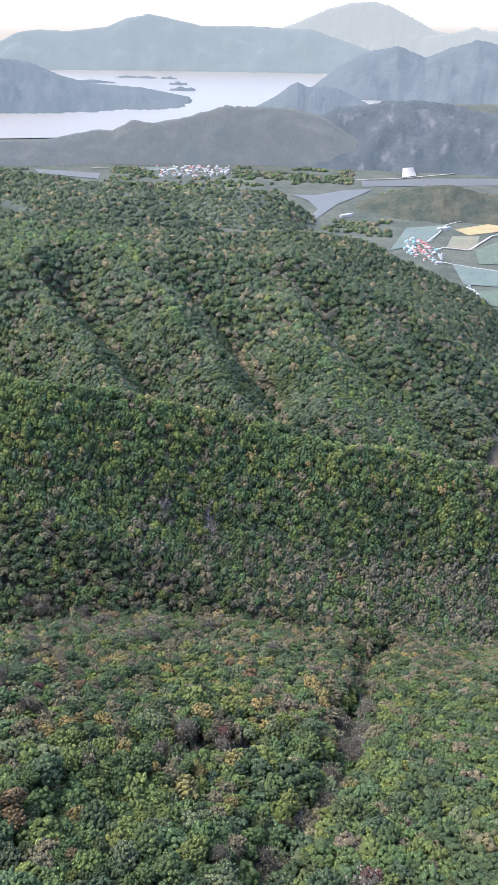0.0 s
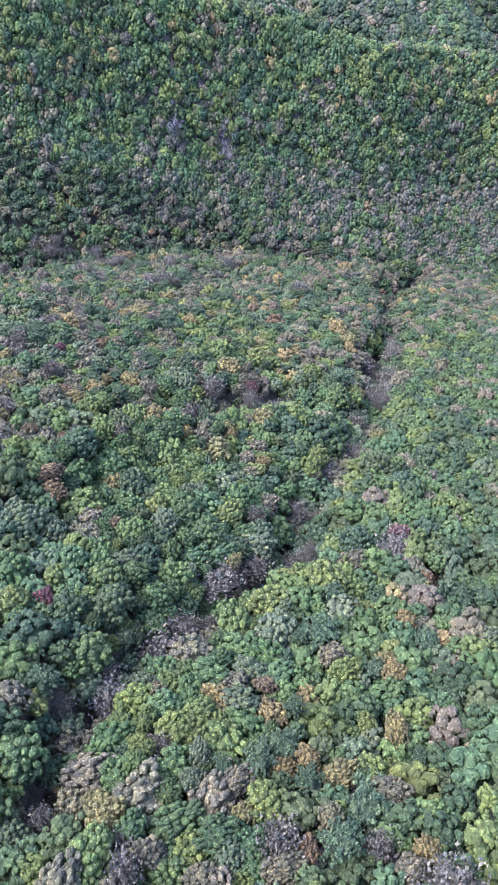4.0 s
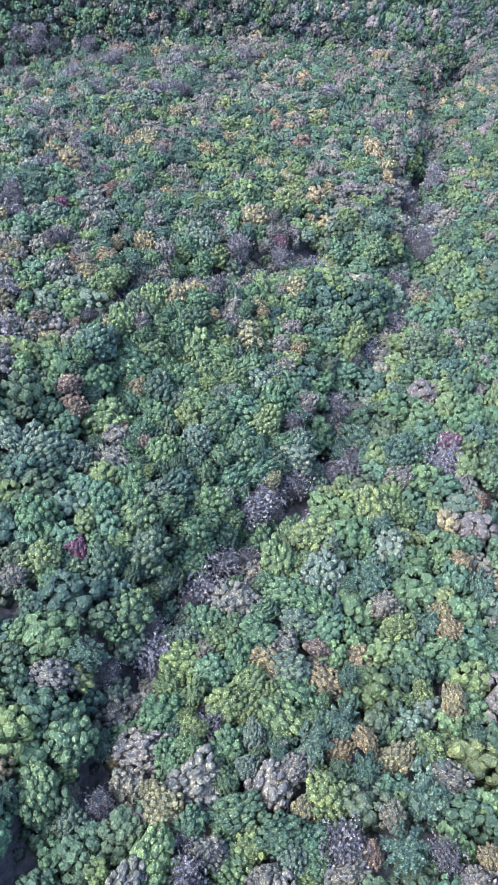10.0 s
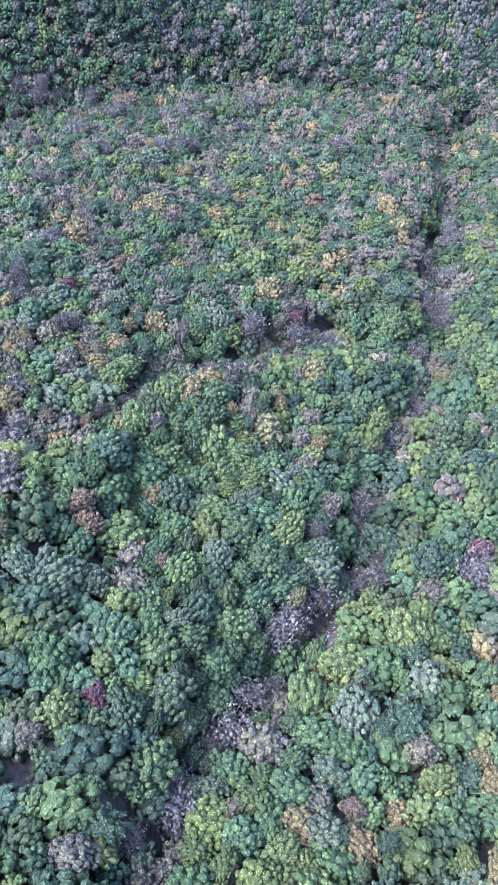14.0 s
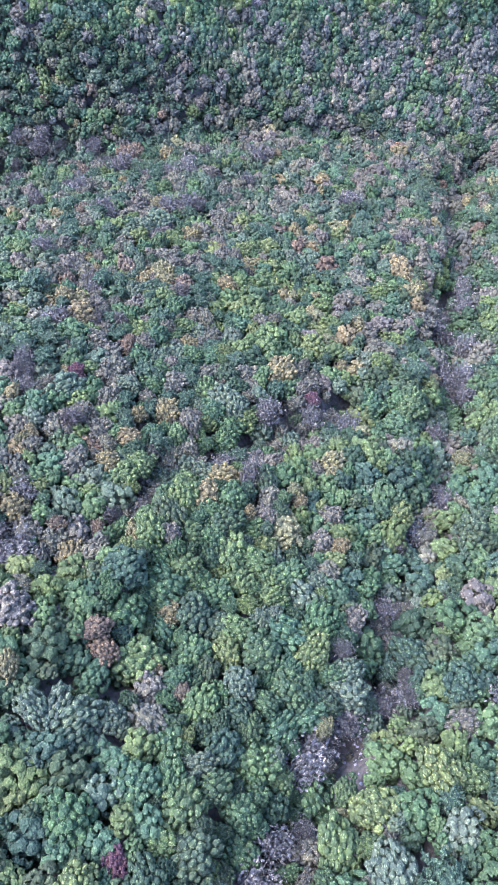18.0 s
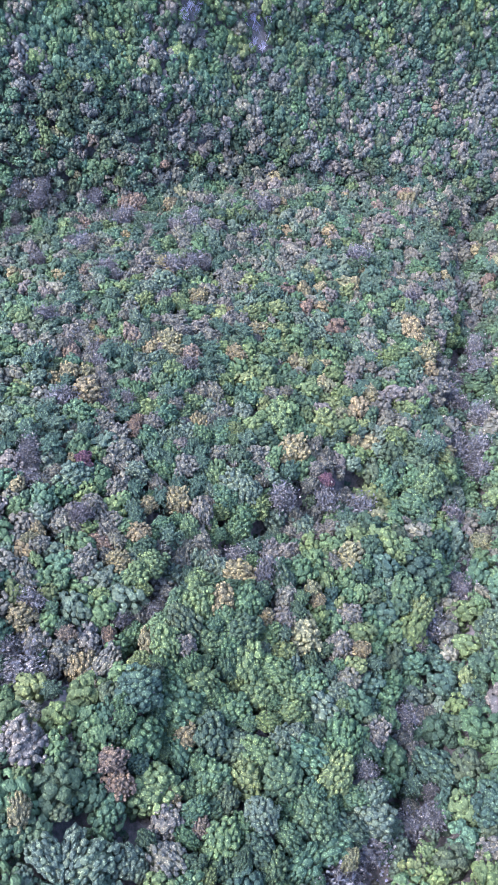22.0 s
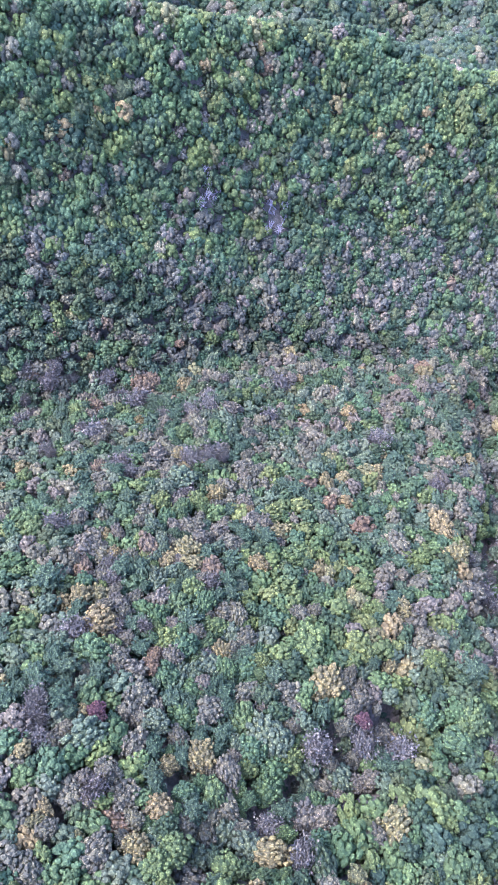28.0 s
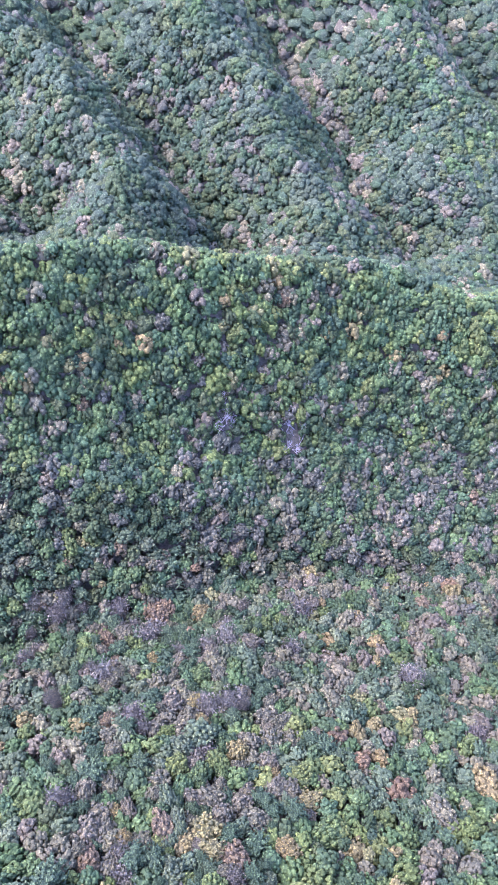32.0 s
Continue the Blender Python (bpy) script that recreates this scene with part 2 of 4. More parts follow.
def canopy(x, y):
    x, y = np.asarray(x, float), np.asarray(y, float)
    z = near_slope(x, y) - (8.5 + 3.5 * np.clip((y - 170) / 40, 0, 1)) * np.exp(-(stream_distance(x, y) / 7.0)**2)
    past = y - spur_edge(x)
    z = z + np.clip((30 - x) / 12, 0, 1) * (5.5 * np.exp(-((past + 8) / 10)**2) - 6.5 * np.exp(-((past - 7) / 7.5)**2))
    z = z + 1.6 * np.sin(x / 9.0 + 0.6 * np.sin(y / 13)) * np.sin(y / 10.5 + 0.5 * np.sin(x / 11)) * (y < 330)
    for mx, my, mh, mr in MOUNDS:
        z = z + mh * np.exp(-((x - mx)**2 + (y - my)**2) / mr**2)
    z = soft_max(z, first_ridge(x, y), 5.0)
    z = soft_max(z, second_ridge(x, y))
    z = soft_max(z, third_ridge(x, y))
    z = soft_max(z, fourth_ridge(x, y))
    z = soft_max(z, fifth_ridge(x, y))
    return soft_max(z, FLOOR + 0 * z)

# ---- meshes ----


def mesh_from(name, verts, faces, mat, smooth=False):
    me = bpy.data.meshes.new(name)
    verts = np.asarray(verts, np.float32)
    me.vertices.add(len(verts))
    me.vertices.foreach_set("co", verts.ravel())
    counts = np.concatenate([np.full(len(f), f.shape[1], np.int32) for f in faces])
    loops = np.concatenate([f.ravel() for f in faces]).astype(np.int32)
    me.loops.add(len(loops))
    me.loops.foreach_set("vertex_index", loops)
    me.polygons.add(len(counts))
    me.polygons.foreach_set("loop_start", np.concatenate([[0], np.cumsum(counts)[:-1]]).astype(np.int32))
    me.update(calc_edges=True)
    me.validate()
    me.materials.append(mat)
    if smooth:
        me.polygons.foreach_set("use_smooth", np.ones(len(counts), bool))
    return me


def part(name, data, parent, label=""):
    ob = new(name, data)
    ob.parent = parent
    return tagged(ob, label)


# ---- the ground: one sheet from the slope underfoot to the lakeside and the horizon ----
def lifted(r):
    """Height of the open valley at a distance; past the near hills it climbs towards the far shore."""
    real = np.where(r < 2800, r, 2800 + (r - 2800) / 0.237)
    return 300 - 400 * r / np.maximum(real, 1.0)


def ground_height(x, y):
    c = canopy(x, y)
    r = np.hypot(x, y)
    z = c - np.where(y > 322, 5.0, 9.0) * np.clip((c - FLOOR) / 14.0, 0, 1)
    return np.where((r > 2800) & (y > 0), np.maximum(z, lifted(r)), z)


xs = np.concatenate([np.linspace(-3450, -340, 22), np.arange(-330, 331, 5.0), np.linspace(340, 3450, 22)])
ys = np.concatenate([np.linspace(-3450, -140, 10), np.arange(-130, 780, 5.0), np.arange(780, 1800, 16.0), np.linspace(1810, 3450, 40), np.linspace(3500, 4780, 20)])
gx, gy = np.meshgrid(xs, ys)
gz = ground_height(gx, gy)
bump = np.array([noise.noise((float(a) * 0.06, float(b) * 0.06, 0.0)) for a, b in zip(gx.ravel(), gy.ravel())]).reshape(gx.shape)
gz = gz + bump * np.where((gy > -130) & (gy < 800), 1.2, 0.0)
nx, ny = len(xs), len(ys)
i = (np.arange(ny - 1)[:, None] * nx + np.arange(nx - 1)[None]).ravel()
gm = mesh_from("ground", np.stack([gx, gy, gz], -1).reshape(-1, 3), [np.stack([i, i + 1, i + nx + 1, i + nx], 1)], SOIL, True)
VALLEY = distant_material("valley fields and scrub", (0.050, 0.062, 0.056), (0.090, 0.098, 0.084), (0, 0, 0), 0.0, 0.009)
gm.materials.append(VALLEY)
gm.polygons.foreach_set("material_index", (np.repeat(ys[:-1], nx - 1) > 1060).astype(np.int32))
tagged(new("ground", gm), "brown leaf-littered mountain soil under the woods", "ground", kind="structure")

# ---- foliage ----
ICO = bmesh.new()
bmesh.ops.create_icosphere(ICO, subdivisions=1, radius=1.0)
ICO_V = np.array([v.co for v in ICO.verts])
ICO_F = np.array([[v.index for v in f.verts] for f in ICO.faces])
ICO.free()


def unit(v):
    return v / np.maximum(np.linalg.norm(v, axis=-1, keepdims=True), 1e-9)


def leaf_sprays(rng, at, out, size, long=1.0):
    """One folded four-cornered spray of leaves at each place, facing about the given way."""
    n = len(at)
    side = unit(np.cross(out, rng.normal(size=(n, 3))))
    up = np.cross(out, side)
    s = (size * rng.uniform(0.7, 1.35, n))[:, None]
    fold = out * s * rng.uniform(-0.1, 0.45, n)[:, None]
    v = np.stack([at + side * s * long, at + up * s * 0.62 - fold, at - side * s * 0.9 * long, at - up * s * 0.62 - fold], 1)
    return v.reshape(-1, 3), np.arange(4 * n).reshape(n, 4)


def leaf_puffs(rng, at, out, size, sides=5, sizes=None):
    """A small domed tuft of leaves at each place, its tip turned outward and its rim uneven."""
    n = len(at)
    side = unit(np.cross(out, rng.normal(size=(n, 3))))
    up = np.cross(out, side)
    s = size * rng.uniform(0.65, 1.4, n) if sizes is None else sizes
    a = np.arange(sides) * 2 * math.pi / sides + rng.uniform(-0.3, 0.3, (n, sides))
    rad = s[:, None] * rng.uniform(0.7, 1.3, (n, sides))
    rim = at[:, None] + (np.cos(a) * rad)[..., None] * side[:, None] + (np.sin(a) * rad)[..., None] * up[:, None] - out[:, None] * (s[:, None] * rng.uniform(0.4, 0.95, (n, sides)))[..., None]
    v = np.concatenate([(at + out * (s * 0.35)[:, None])[:, None], rim], 1).reshape(-1, 3)
    k = np.arange(sides)
    f = np.stack([np.zeros(sides, int), k + 1, (k + 1) % sides + 1], 1)[None] + (np.arange(n) * (sides + 1))[:, None, None]
    return v, f.reshape(-1, 3)


ICO = bmesh.new()
bmesh.ops.create_icosphere(ICO, subdivisions=2, radius=1.0)
BALL_V = np.array([v.co for v in ICO.verts])
BALL_F = np.array([[v.index for v in f.verts] for f in ICO.faces])
ICO.free()


def cap_of(v, f, low):
    """The upper part of a ball."""
    f = f[v[f][:, :, 2].mean(axis=1) > low]
    used, back = np.unique(f, return_inverse=True)
    return v[used], back.reshape(f.shape)


FINE_CAP, ROUGH_CAP = cap_of(ICO_V, ICO_F, -0.3), cap_of(ICO_V, ICO_F, 0.0)


def leaf_billows(rng, at, out, sizes, cap):
    """A rounded, lumpy billow of leaves at each place, bulging outward."""
    v, f = cap
    n = len(at)
    side = unit(np.cross(out, rng.normal(size=(n, 3))))
    up = np.cross(out, side)
    lump = rng.uniform(0.78, 1.22, (n, len(v), 1)) * sizes[:, None, None]
    p = v[None] * lump
    p = at[:, None] + p[..., :1] * side[:, None] + p[..., 1:2] * up[:, None] + 0.95 * p[..., 2:] * out[:, None]
    return p.reshape(-1, 3), (f[None] + (np.arange(n) * len(v))[:, None, None]).reshape(-1, 3)


def broad_crown(rng, clumps, tufts, size, tuft, flat=0.8, cap=FINE_CAP, core=(BALL_V, BALL_F), deep=1.4, lobes=6):
    """A domed crown of radius 1 about its own centre: a few swelling lobes, covered with rounded billows that bristle with leaf tufts."""
    b = np.arange(lobes)
    bz = 1 - 1.3 * (b + 0.35) / lobes
    ba = b * 2.39996 + rng.uniform(-0.6, 0.6, lobes)
    bw = np.sqrt(np.clip(1 - bz * bz, 0, 1))
    bulge = np.stack([bw * np.cos(ba), bw * np.sin(ba), bz], 1)
    swell = rng.uniform(0.75, 1.15, lobes)

    def reach(d):
        near = np.clip(d @ bulge.T, 0, 1) ** 5 * swell
        return 0.66 + 0.36 * near.max(axis=-1)

    k = np.arange(clumps)
    z = 1 - deep * (k + 0.5) / clumps + rng.uniform(-0.05, 0.05, clumps)
    z = np.clip(z, -1, 1)
    a = k * 2.39996 + rng.uniform(-0.35, 0.35, clumps)
    w = np.sqrt(np.clip(1 - z * z, 0, 1))
    d = np.stack([w * np.cos(a), w * np.sin(a), z], 1)
    squash = np.array([1, 1, flat])
    c = d * (reach(d) * rng.uniform(0.9, 1.06, clumps))[:, None] * squash
    out = unit(d + np.array([0, 0, 0.3]) + 0.15 * rng.normal(size=d.shape))
    cr = size * rng.uniform(0.7, 1.35, clumps)
    v, f = leaf_billows(rng, c - out * (0.35 * cr)[:, None], out, cr, cap) if cap else leaf_puffs(rng, c, out, 1.0, 6, cr)
    vs, fs, n = [v], [f], len(v)
    if tufts:
        dirs = unit(rng.normal(size=(clumps, tufts, 3)) + 1.0 * out[:, None])
        at = c[:, None] + dirs * (cr[:, None, None] * rng.uniform(0.55, 0.95, (clumps, tufts, 1))) - out[:, None] * (0.3 * cr)[:, None, None]
        v, f = leaf_puffs(rng, at.reshape(-1, 3), unit(dirs + 0.3 * rng.normal(size=dirs.shape)).reshape(-1, 3), tuft, 3)
        vs.append(v)
        fs.append(f + n)
        n += len(v)
    cv, cf = core
    cv = unit(cv)
    vs.append(cv * (reach(cv) * 0.8)[:, None] * squash * np.where(cv[:, 2:] < -0.3, 0.7, 1.0))
    fs.append(cf + n)
    return np.concatenate(vs), np.zeros((0, 4), int), np.concatenate(fs)


def pine_crown(rng, whorls, per, leaf):
    """Flat tiers of drooping needle sprays round the stem."""
    at, out = [], []
    for w in range(whorls):
        h = 1.15 * w / whorls - 0.2
        reach = 1.0 - 0.75 * (w / whorls) ** 1.4
        for b in range(6):
            a = b * 1.047 + w * 1.3 + rng.uniform(-0.3, 0.3)
            for s in rng.uniform(0.15, 1.0, per):
                p = np.array([math.cos(a), math.sin(a), 0]) * reach * s
                at.append(p + np.array([*rng.normal(0, 0.055, 2), h + 0.16 * s * s]))
                out.append((*(rng.normal(0, 0.35, 2) + 0.3 * p[:2]), 1.0))
    v, f = leaf_sprays(rng, np.array(at), unit(np.array(out)), leaf, 1.35)
    core = ICO_V * np.array([0.5, 0.5, 0.42]) + np.array([0, 0, 0.2])
    return np.concatenate([v, core]), f, ICO_F + len(v)


def stick(a, b, ra, rb, n=5):
    """A tapered round piece from a to b."""
    a, b = np.array(a, float), np.array(b, float)
    w = unit(b - a)
    s = unit(np.cross(w, (0.31, 0.77, 0.2)))
    u = np.cross(w, s)
    t = np.arange(n) * 2 * math.pi / n
    ring = np.cos(t)[:, None] * s + np.sin(t)[:, None] * u
    k = np.arange(n)
    return np.concatenate([a + ring * ra, b + ring * rb]), np.stack([k, (k + 1) % n, (k + 1) % n + n, k + n], 1)


def joined(pieces):
    vs, fs, n = [], [], 0
    for v, f in pieces:
        vs.append(v)
        fs.append(f + n)
        n += len(v)
    return np.concatenate(vs), np.concatenate(fs)


def trunk_pieces(rng, height, girth, limbs, spread):
    """A stem with a slight bend, and limbs that leave it from half way up."""
    bend = np.array([*rng.normal(0, 0.05 * height, 2), height * 0.55])
    out = [stick((0, 0, -0.08 * height), bend, girth, girth * 0.7), stick(bend, (*(bend[:2] * 1.3), height), girth * 0.7, girth * 0.2)]
    for k in range(limbs):
        a, h = k * 2.4 + rng.uniform(-0.4, 0.4), height * rng.uniform(0.5, 0.8)
        root = bend * (h / (height * 0.55)) if h < height * 0.55 else np.array([*(bend[:2] * 1.15), h])
        tip = root + np.array([math.cos(a) * spread, math.sin(a) * spread, height * rng.uniform(0.12, 0.3)])
        out.append(stick(root, tip, girth * 0.4, girth * 0.08, 4))
    return out


def twig_pieces(rng, count, spread, height, thin):
    out = []
    for k in range(count):
        a, r = rng.uniform(0, 6.283), spread * math.sqrt(rng.uniform(0.02, 0.8))
        root = np.array([math.cos(a) * r * 0.5, math.sin(a) * r * 0.5, height * rng.uniform(0.45, 0.75)])
        tip = np.array([math.cos(a + rng.normal(0, 0.4)) * r * 1.15, math.sin(a + rng.normal(0, 0.4)) * r * 1.15, height * (1.05 - 0.3 * (r / spread) ** 2) * rng.uniform(0.88, 1.06)])
        out.append(stick(root, tip, thin, thin * 0.3, 3))
        for _ in range(3):
            s = rng.uniform(0.35, 0.9)
            p = root + (tip - root) * s
            q = p + np.array([*rng.normal(0, 0.16 * spread, 2), rng.uniform(0.05, 0.16) * height])
            out.append(stick(p, q, thin * 0.5, thin * 0.2, 3))
    return out


# one pattern tree for each hue and shape, all with a crown of radius 1; copies are sized
PATTERNS = {}
WORDS = {
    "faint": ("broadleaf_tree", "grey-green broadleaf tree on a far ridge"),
    "green": ("broadleaf_tree", "green broadleaf tree with a rounded leafy crown on the slope"),
    "deep": ("broadleaf_tree", "dark green broadleaf tree with a dense crown on the slope"),
    "lime": ("broadleaf_tree", "bright yellow-green broadleaf tree with a full crown on the slope"),
    "pale": ("broadleaf_tree", "pale grey-green broadleaf tree with a soft crown on the slope"),
    "yellow": ("autumn_tree", "tree with yellow autumn leaves among green trees"),
    "orange": ("autumn_tree", "tree with orange-brown autumn leaves among green trees"),
    "red": ("autumn_tree", "small tree with dull red autumn leaves among green trees"),
    "beige": ("autumn_tree", "tree with faded beige-brown autumn leaves on the wooded slope"),
    "pine": ("pine_tree", "blue-green pine with flat tiers of needles on the slope"),
    "bare": ("bare_tree", "leafless grey tree with fine bare twigs on the wooded slope"),
}


def pattern(hue, shape):
    if (hue, shape) in PATTERNS:
        return PATTERNS[hue, shape]
    rng = np.random.default_rng(1000 + 17 * shape + sum(map(ord, hue)))
    tv, tf = joined(trunk_pieces(rng, 2.0, 0.07, 6, 0.42))
    bark = PALE_BARK if hue == "bare" else BARK
    trunk = mesh_from("trunk", tv, [tf], bark, True)
    if hue == "bare":
        v, f = joined(twig_pieces(rng, 80, 1.0, 2.5, 0.03))
        fv, ff = leaf_sprays(rng, np.stack([*rng.normal(0, 0.42, (2, 800)), rng.uniform(1.5, 2.5, 800)], 1), unit(rng.normal(size=(800, 3)) + (0, 0, 0.8)), 0.095)
        crown = mesh_from("crown", np.concatenate([v, fv]), [f, ff + len(v)], TWIGS)
    elif hue == "pine":
        v, f, h = pine_crown(rng, 7, 21, 0.085)
        crown = mesh_from("crown", v, [f, h], LEAVES[hue])
    else:
        loose = hue in ("yellow", "orange", "red", "beige")
        v, f, h = broad_crown(rng, 118 + 8 * shape, 1, 0.118 if loose else 0.134, 0.045, 0.85, lobes=5 + 2 * shape)
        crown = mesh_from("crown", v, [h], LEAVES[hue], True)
    PATTERNS[hue, shape] = (trunk, crown)
    return trunk, crown


def plant(hue, shape, x, y, z, r, tall, spin, oval):
    name, words = WORDS[hue]
    trunk, crown = pattern(hue, shape)
    root = new(name)
    root.empty_display_size = 0.5
    root.matrix_world = pose(x, y, z, 0, 0, spin) @ Matrix.Diagonal((r * oval, r / oval, tall, 1))
    tagged(root, words, "tree", group="trees of the near slope")
    part("trunk", trunk, root)
    leaves = part("crown", crown, root)
    if hue != "bare":
        leaves.matrix_local = Matrix.Translation((0, 0, 2.25 - 0.86 * r / tall)) @ Matrix.Diagonal((1, 1, r * (1.15 if hue == "pine" else 1.0) / tall, 1))


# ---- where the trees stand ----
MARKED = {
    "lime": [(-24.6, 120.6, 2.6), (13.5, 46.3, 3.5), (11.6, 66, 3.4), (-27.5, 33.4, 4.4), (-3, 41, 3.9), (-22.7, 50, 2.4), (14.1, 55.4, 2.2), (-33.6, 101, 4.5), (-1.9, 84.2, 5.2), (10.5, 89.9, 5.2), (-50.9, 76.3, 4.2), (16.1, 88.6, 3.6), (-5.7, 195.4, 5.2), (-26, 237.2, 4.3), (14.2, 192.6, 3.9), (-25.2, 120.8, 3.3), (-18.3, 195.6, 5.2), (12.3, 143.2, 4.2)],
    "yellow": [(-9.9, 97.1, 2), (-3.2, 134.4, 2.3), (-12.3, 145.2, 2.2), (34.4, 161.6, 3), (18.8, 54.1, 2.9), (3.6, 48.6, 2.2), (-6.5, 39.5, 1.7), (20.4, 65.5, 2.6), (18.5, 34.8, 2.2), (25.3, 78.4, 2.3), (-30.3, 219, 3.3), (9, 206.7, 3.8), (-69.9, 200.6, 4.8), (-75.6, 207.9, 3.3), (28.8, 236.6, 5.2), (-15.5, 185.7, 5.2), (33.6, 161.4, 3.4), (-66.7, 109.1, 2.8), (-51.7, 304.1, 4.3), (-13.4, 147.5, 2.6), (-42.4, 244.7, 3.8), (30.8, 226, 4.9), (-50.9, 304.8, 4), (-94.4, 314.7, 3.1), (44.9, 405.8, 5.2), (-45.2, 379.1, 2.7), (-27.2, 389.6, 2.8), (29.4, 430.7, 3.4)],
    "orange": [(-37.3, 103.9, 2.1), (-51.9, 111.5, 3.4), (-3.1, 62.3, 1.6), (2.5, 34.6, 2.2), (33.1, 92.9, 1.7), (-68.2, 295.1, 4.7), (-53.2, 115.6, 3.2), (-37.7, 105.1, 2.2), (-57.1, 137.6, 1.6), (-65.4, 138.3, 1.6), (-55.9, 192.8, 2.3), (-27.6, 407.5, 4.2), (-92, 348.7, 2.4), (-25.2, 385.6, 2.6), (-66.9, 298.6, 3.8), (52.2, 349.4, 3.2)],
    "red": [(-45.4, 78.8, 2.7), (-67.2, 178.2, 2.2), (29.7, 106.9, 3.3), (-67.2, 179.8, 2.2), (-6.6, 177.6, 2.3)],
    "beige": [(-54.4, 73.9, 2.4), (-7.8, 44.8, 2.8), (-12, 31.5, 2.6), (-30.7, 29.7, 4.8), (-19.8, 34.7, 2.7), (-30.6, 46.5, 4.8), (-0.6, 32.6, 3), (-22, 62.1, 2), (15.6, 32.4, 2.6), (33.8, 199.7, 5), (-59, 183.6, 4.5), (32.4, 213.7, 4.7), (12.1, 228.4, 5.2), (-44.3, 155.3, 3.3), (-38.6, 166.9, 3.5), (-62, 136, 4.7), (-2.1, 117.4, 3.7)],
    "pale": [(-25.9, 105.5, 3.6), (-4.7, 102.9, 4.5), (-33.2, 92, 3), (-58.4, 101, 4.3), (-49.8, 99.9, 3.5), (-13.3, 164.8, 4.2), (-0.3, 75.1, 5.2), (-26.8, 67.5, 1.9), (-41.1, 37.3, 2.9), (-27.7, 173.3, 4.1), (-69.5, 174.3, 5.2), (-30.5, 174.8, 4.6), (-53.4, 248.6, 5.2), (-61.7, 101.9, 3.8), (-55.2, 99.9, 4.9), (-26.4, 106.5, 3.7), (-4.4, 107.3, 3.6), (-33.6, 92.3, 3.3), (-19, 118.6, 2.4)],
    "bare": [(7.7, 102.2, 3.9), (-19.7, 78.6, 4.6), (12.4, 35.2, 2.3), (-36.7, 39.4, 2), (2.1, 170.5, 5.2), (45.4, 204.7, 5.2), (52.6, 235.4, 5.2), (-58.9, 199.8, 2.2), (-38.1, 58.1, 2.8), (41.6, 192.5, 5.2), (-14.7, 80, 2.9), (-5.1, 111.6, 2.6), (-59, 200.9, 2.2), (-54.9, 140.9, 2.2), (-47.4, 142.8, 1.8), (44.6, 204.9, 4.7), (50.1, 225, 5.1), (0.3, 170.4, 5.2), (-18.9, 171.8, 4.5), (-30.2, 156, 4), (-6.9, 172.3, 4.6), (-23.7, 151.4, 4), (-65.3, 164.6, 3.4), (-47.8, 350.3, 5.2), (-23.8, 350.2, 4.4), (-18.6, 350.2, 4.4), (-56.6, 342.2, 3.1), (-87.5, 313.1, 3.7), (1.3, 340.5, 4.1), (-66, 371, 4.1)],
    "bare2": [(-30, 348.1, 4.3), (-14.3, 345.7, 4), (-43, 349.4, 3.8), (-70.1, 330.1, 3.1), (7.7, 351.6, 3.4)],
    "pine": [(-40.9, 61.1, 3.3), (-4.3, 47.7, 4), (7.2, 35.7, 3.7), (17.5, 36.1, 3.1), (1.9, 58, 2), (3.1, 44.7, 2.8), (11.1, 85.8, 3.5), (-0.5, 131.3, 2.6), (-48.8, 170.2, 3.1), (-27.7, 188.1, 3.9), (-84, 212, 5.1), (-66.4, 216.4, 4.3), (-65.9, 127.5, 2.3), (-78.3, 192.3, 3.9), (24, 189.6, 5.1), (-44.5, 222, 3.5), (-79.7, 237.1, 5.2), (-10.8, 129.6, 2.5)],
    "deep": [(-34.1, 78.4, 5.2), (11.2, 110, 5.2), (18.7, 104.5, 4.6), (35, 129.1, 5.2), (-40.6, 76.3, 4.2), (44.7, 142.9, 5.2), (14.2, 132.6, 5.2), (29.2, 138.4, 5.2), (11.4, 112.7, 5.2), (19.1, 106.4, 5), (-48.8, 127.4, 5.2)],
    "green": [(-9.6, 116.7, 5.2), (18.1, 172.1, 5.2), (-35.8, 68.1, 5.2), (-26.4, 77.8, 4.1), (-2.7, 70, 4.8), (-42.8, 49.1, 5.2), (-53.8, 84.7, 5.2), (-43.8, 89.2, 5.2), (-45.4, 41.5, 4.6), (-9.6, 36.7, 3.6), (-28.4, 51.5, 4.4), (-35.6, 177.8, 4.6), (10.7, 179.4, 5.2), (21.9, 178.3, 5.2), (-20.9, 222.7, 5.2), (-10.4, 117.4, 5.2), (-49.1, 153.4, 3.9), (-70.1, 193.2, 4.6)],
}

CLEARINGS = [(-5, 92, 3.4), (-38, 42, 2.6), (-36, 39, 2.2), (-34, 57, 2.2), (-47, 30, 2.0), (-49, 105, 1.6), (-60, 105, 1.8), (-30, 85, 1.6), (-28, 72, 1.8), (-55, 68, 1.8),
             (-41, 64, 1.2), (9, 88, 1.2), (15, 170, 2.0), (-47, 166, 1.2), (2, 104, 1.8), (-66, 127, 1.8), (-52, 134, 1.4), (-41, 111, 1.2), (12, 129, 1.4), (-51, 165, 1.2),
             (-15, 174, 3.2), (-6, 177, 3.2), (1, 179, 2.6), (-32, 158, 2.6), (-25, 164, 2.4), (45, 230, 2.0), (47, 236, 1.8), (-21, 357, 6.0), (-45, 356, 4.5)]


